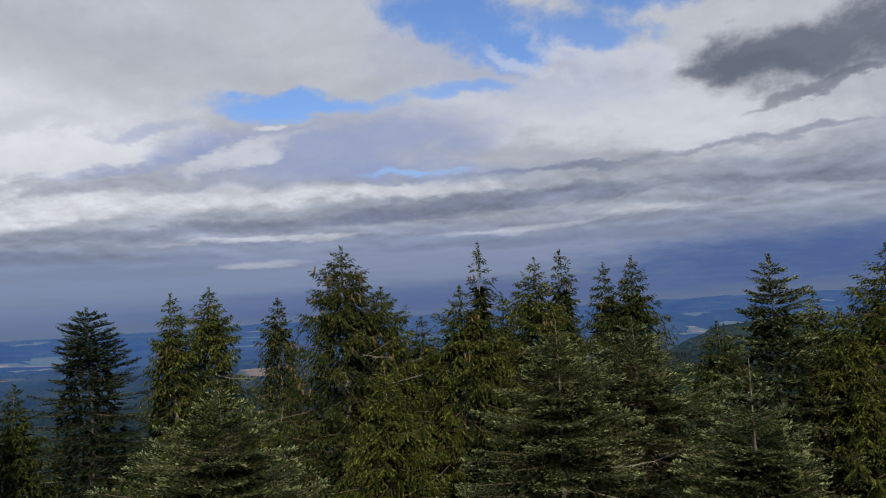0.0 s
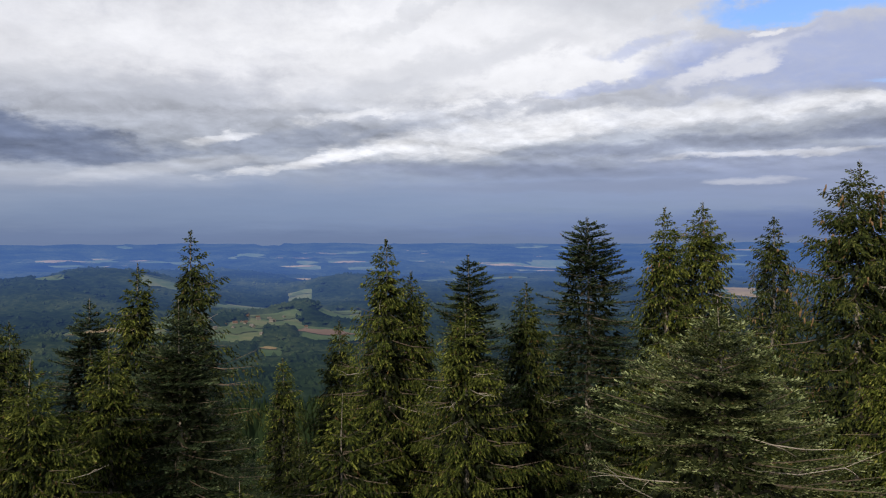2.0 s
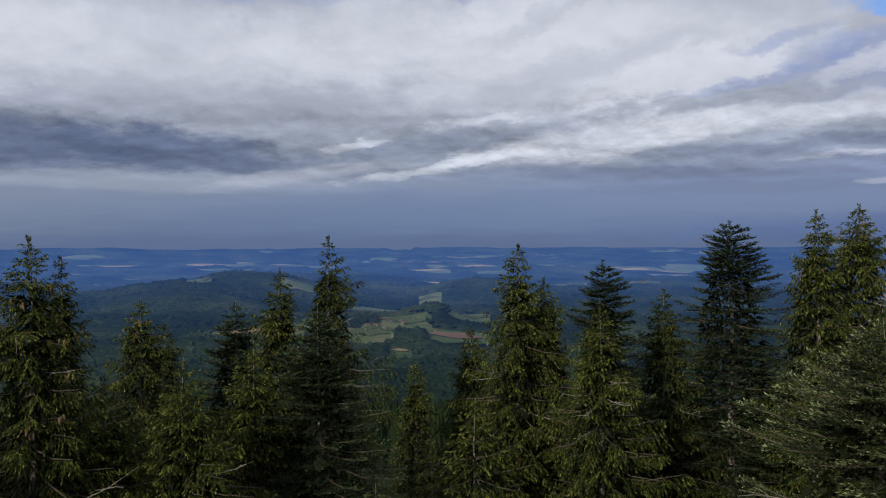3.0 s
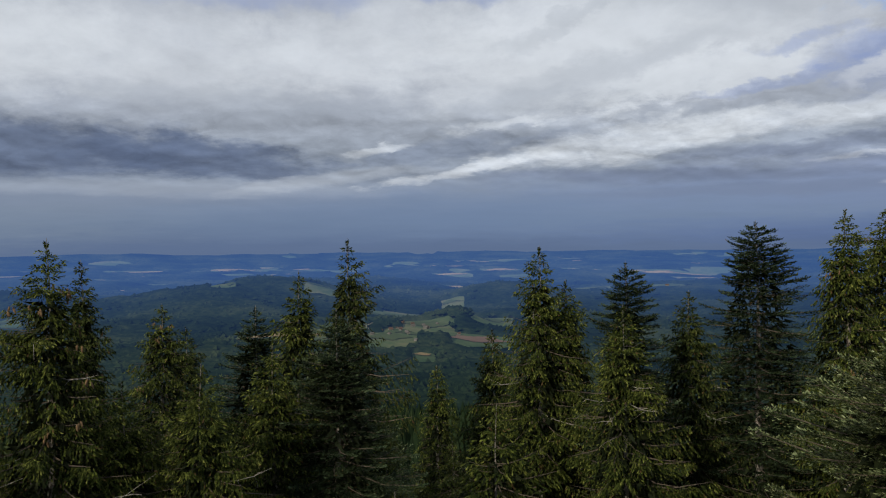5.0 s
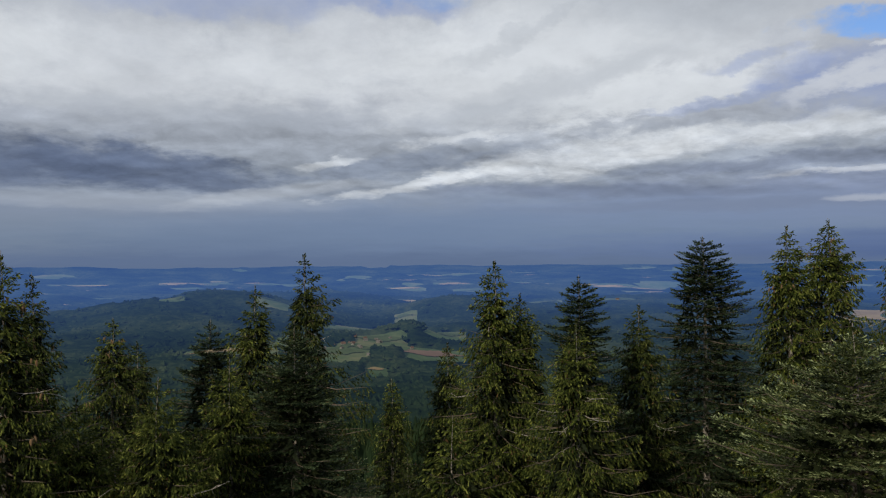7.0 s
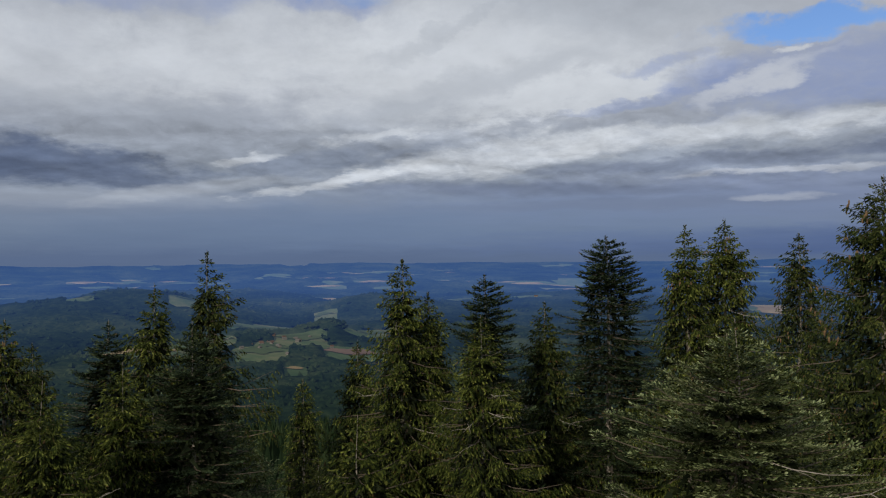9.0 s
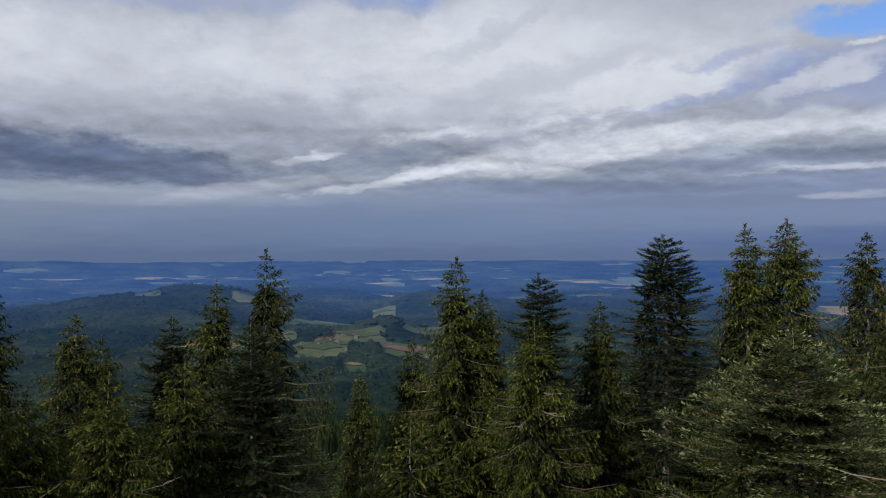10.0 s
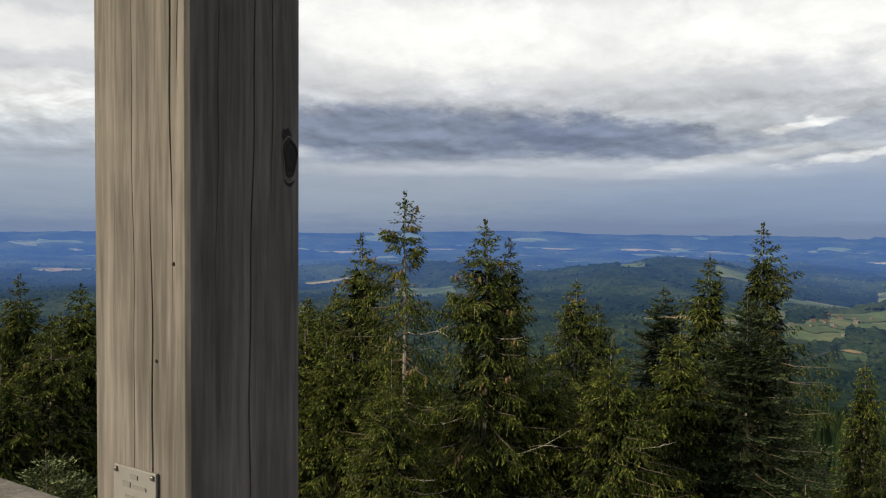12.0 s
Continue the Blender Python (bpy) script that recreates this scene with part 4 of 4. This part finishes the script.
# ---- the lookout: post, rail, deck and roof ----
def wood_material():
    m, g, p, _ = material("weathered_wood", 0.85)
    pos = g.add("ShaderNodeTexCoord").outputs["Object"]
    mp = g.add("ShaderNodeMapping")
    mp.inputs["Scale"].default_value = (1.0, 1.0, 0.045)
    g.put(mp.inputs[0], pos)
    grain = g.noise(mp.outputs[0], 95.0, 6.0, 0.6, 0.4)
    broad = g.noise(mp.outputs[0], 14.0, 4.0, 0.6)
    blot = g.noise(pos, 5.0, 4.0)
    v = g.math("ADD", g.math("ADD", g.math("MULTIPLY", grain, 0.45), g.math("MULTIPLY", broad, 0.4)), g.math("MULTIPLY", blot, 0.2))
    g.put(p.inputs["Base Color"], g.ramp(v, (0.34, (0.042, 0.037, 0.034)), (0.5, (0.118, 0.108, 0.100)), (0.66, (0.225, 0.206, 0.192))))
    relief(g, p, v, 0.5, 0.004)
    return m


WOOD = wood_material()
AX = 34.5          # bearing that the railing faces
POST = Vector((-1.027, -0.134, 0))
OUT = Vector((-math.sin(radians(AX)), math.cos(radians(AX)), 0))
ALONG = Vector((-math.sin(radians(AX + 90)), math.cos(radians(AX + 90)), 0))
DECK_Z = EYE_Z - 1.6
TURN = Matrix(((OUT.x, ALONG.x, 0), (OUT.y, ALONG.y, 0), (0, 0, 1))).to_4x4()


def box(name, a, b, mat, bevel=0.004, parent=None):
    """A bevelled beam between two corners, given as metres outwards, along the rail and up from the post's inner corner."""
    bm = bmesh.new()
    bmesh.ops.create_cube(bm, size=1.0)
    size = [abs(q - p) for p, q in zip(a, b)]
    mid = [(p + q) / 2 for p, q in zip(a, b)]
    bmesh.ops.scale(bm, vec=size, verts=bm.verts)
    if bevel:
        bmesh.ops.bevel(bm, geom=bm.edges[:], offset=bevel, segments=2, affect="EDGES", profile=0.5)
    me = bpy.data.meshes.new(name)
    bm.to_mesh(me)
    bm.free()
    me.materials.append(mat)
    ob = new(name, me)
    ob.matrix_world = Matrix.Translation((POST.x, POST.y, 0)) @ TURN @ Matrix.Translation(mid)
    if parent:
        ob.parent = parent
    return ob


def knot_material():
    m, g, p, _ = material("dark_knot", 0.8)
    pos = g.add("ShaderNodeTexCoord").outputs["Object"]
    g.put(p.inputs["Base Color"], g.ramp(g.noise(pos, 60.0), (0.35, (0.004, 0.0035, 0.003)), (0.7, (0.020, 0.016, 0.013))))
    return m


def local(o, a, z):
    """A place given as metres outwards and along from the post's inner corner."""
    v = POST + OUT * o + ALONG * a
    return Vector((v.x, v.y, z))


KNOT = knot_material()
WIDE, DEEP = 0.2265, 0.238


def crack(c0, c1, z0, z1, wide, deep):
    """A drying crack: its offset at z0 and z1, its half width and depth."""
    def at_(z):
        if not z0 < z < z1:
            return None
        k = (z - z0) / (z1 - z0)
        fade = min(1.0, 6 * k, 6 * (1 - k))
        return c0 + (c1 - c0) * k + 0.0025 * math.sin(7 * z) + 0.0012 * math.sin(23 * z + c0 * 90), wide * fade, deep * fade
    return at_


def cracked_post():
    """A square timber whose faces are split by long drying cracks."""
    inner = [crack(0.034, 0.042, 25.85, 28.0, 0.0022, 0.02), crack(0.076, 0.084, 24.4, 26.12, 0.0020, 0.018), crack(0.127, 0.125, 25.2, 26.4, 0.0007, 0.006), crack(0.018, 0.020, 26.2, 26.6, 0.001, 0.008)]
    right = [crack(0.114, 0.139, 25.0, 27.0, 0.0015, 0.016), crack(0.168, 0.172, 26.05, 26.6, 0.0009, 0.008), crack(0.055, 0.060, 25.9, 26.9, 0.0007, 0.006)]
    zs = [-1.0, 12.0, 24.3] + [24.4 + 0.035 * i for i in range(70)] + [27.3]
    verts, faces = [], []
    r = 0.006
    for z in zs:
        ring = []
        # inner face: runs along, from the corner at 0
        cs = sorted((f(z) or (g0, 0.0, 0.0)) for f, g0 in zip(inner, (0.038, 0.080, 0.126, 0.019)))
        ring += [(r, 0.0), (0.0, r)]
        for c, w, d in cs:
            ring += [(0, c - w - 1e-4), (d, c), (0, c + w + 1e-4)]
        ring += [(0, WIDE - r), (r, WIDE), (DEEP - r, WIDE), (DEEP, WIDE - r), (DEEP, r), (DEEP - r, 0)]
        cs = sorted(((f(z) or (g0, 0.0, 0.0)) for f, g0 in zip(right, (0.127, 0.170, 0.058))), reverse=True)
        for c, w, d in cs:
            ring += [(c + w + 1e-4, 0), (c, d), (c - w - 1e-4, 0)]
        verts += [(o, a_, z) for o, a_ in ring]
    n = len(verts) // len(zs)
    for i in range(len(zs) - 1):
        for j in range(n):
            k = (j + 1) % n
            faces.append((i * n + j, (i + 1) * n + j, (i + 1) * n + k, i * n + k))
    faces += [tuple(range(n)), tuple(reversed(range((len(zs) - 1) * n, len(zs) * n)))]
    me = bpy.data.meshes.new("timber")
    me.from_pydata(verts, [], faces)
    me.materials.append(WOOD)
    thing = new("wooden_post")
    thing.matrix_world = Matrix.Translation((POST.x, POST.y, 0)) @ TURN @ Matrix.Translation((0, 0.0015, 0))
    ob = new("timber", me)
    ob.parent = thing
    # the knot: a raised lip of wood round a near-black centre painted as a hole, a dark smudge over it and a flat dark
    # crescent below
    bm = bmesh.new()
    loops = []
    for k, h in ((1.35, -0.001), (1.12, 0.0025), (0.95, 0.0035), (0.80, 0.0015), (0.55, 0.0022)):
        ring = []
        for t in range(24):
            a_ = t / 24 * 6.2832
            q = k * (1 + 0.10 * math.sin(3 * a_ + 0.6) + 0.06 * math.sin(5 * a_))
            ring.append(bm.verts.new((0.210 + 0.0150 * q * math.cos(a_), -h, 26.108 + 0.030 * q * math.sin(a_))))
        loops.append(ring)
    for n_, (a_, b_) in enumerate(zip(loops, loops[1:])):
        for t in range(24):
            bm.faces.new((a_[t], a_[(t + 1) % 24], b_[(t + 1) % 24], b_[t])).material_index = 0 if n_ < 1 else 1
    bm.faces.new(loops[-1]).material_index = 1
    for z0, dx, wide_, high_, bow in ((26.143, -0.006, 0.012, 0.012, 0.0), (26.072, 0.0, 0.014, 0.003, -0.010)):
        top_, low_ = [], []
        for t in range(9):
            u = t / 4 - 1
            e = high_ * math.sqrt(max(0.0, 1 - u * u)) * (1 + 0.25 * math.sin(7 * u))
            top_.append(bm.verts.new((0.209 + dx + wide_ * u, -0.0012, z0 + e + bow * (1 - u * u))))
            low_.append(bm.verts.new((0.209 + dx + wide_ * u, -0.0012, z0 - e - 0.0003 + bow * (1 - u * u))))
        for t in range(8):
            bm.faces.new((top_[t], top_[t + 1], low_[t + 1], low_[t])).material_index = 1
    bmesh.ops.recalc_face_normals(bm, faces=bm.faces)
    me = bpy.data.meshes.new("knot")
    bm.to_mesh(me), bm.free()
    me.materials.append(WOOD)
    me.materials.append(KNOT)
    ob = new("knot", me)
    ob.parent = thing
    tagged(ob, "dark knot in the timber")
    # nail heads
    for a_, z in ((0.030, 25.937), (0.070, 25.789)):
        bm = bmesh.new()
        bmesh.ops.create_cone(bm, cap_ends=True, segments=10, radius1=0.0030, radius2=0.0022, depth=0.002, matrix=Matrix.Translation((-0.001, a_, z)) @ pose(0, 0, 0, 0, -90, 0))
        me = bpy.data.meshes.new("nail_head")
        bm.to_mesh(me), bm.free()
        me.materials.append(KNOT)
        ob = new("nail_head", me)
        ob.parent = thing
    return tagged(thing, "grey weathered square timber post with long drying cracks", "post")


cracked_post()


def plain(name, col, rough, metal=0.0):
    m, g, p, _ = material(name, rough)
    n = g.noise(g.add("ShaderNodeTexCoord").outputs["Object"], 40.0, 5.0)
    g.put(p.inputs["Base Color"], g.mix(g.math("MULTIPLY", n, 0.5), col, tuple(0.6 * c for c in col)))
    p.inputs["Metallic"].default_value = metal
    return m


PLATE = plain("painted_plate", (0.235, 0.23, 0.23), 0.5)
INK = plain("faded_ink", (0.19, 0.185, 0.18), 0.8)
SCREW = plain("screw_steel", (0.20, 0.19, 0.18), 0.45, 0.8)

sign = new("sign_plate")
sign.matrix_world = Matrix.Translation((POST.x, POST.y, 0)) @ TURN


def sign_part(name, a, b, mat, bevel, label=""):
    ob = box(name, a, b, mat, bevel)
    w = ob.matrix_world.copy()
    ob.parent = sign
    ob.matrix_parent_inverse = sign.matrix_world.inverted()
    ob.matrix_world = w
    return tagged(ob, label)


sign_part("plate", (-0.006, 0.067, 25.545), (-0.001, 0.170, 25.619), PLATE, 0.0012)
sign_part("text_bar", (-0.0075, 0.128, 25.588), (-0.0062, 0.146, 25.596), INK, 0.0, "faded grey unreadable lettering")
sign_part("text_bar", (-0.0075, 0.090, 25.588), (-0.0062, 0.122, 25.593), INK, 0.0, "faded grey unreadable lettering")
sign_part("text_bar", (-0.0075, 0.110, 25.602), (-0.0062, 0.128, 25.609), INK, 0.0, "faded grey unreadable lettering")
sign_part("text_bar", (-0.0075, 0.095, 25.570), (-0.0062, 0.140, 25.575), INK, 0.0, "faded grey unreadable lettering")
for a_ in (0.074, 0.163):
    sign_part("screw", (-0.010, a_ - 0.004, 25.608), (-0.004, a_ + 0.004, 25.616), SCREW, 0.0025)
tagged(sign, "small pale plate screwed to the weathered post", "sign")

tagged(box("handrail", (-0.14, 0.02, 25.49), (-0.003, 3.4, 25.535), WOOD), "pale weathered wooden handrail board fixed to the post", "railing")

# unseen lookout frame added around and behind the camera; its roof shades the post
tagged(box("floor", (-2.1, -4.7, 24.25), (0.35, 3.9, 24.40), WOOD), "wooden deck of the lookout", "floor", kind="structure")
tagged(box("ceiling", (-1.5, -4.7, 27.3), (0.5, 3.9, 27.42), WOOD), "unseen roof boards added over the deck to shade the post", "ceiling", kind="structure")
for o_, a_ in ((0.0, 3.4), (0.0, -4.6), (-1.38, 3.4), (-1.38, -2.6), (-1.38, -4.6)):
    tagged(box("wooden_post", (o_, a_, -1.5), (o_ + 0.2, a_ + 0.23, 27.3), WOOD, 0.006), "grey weathered square timber post of the lookout", "post")
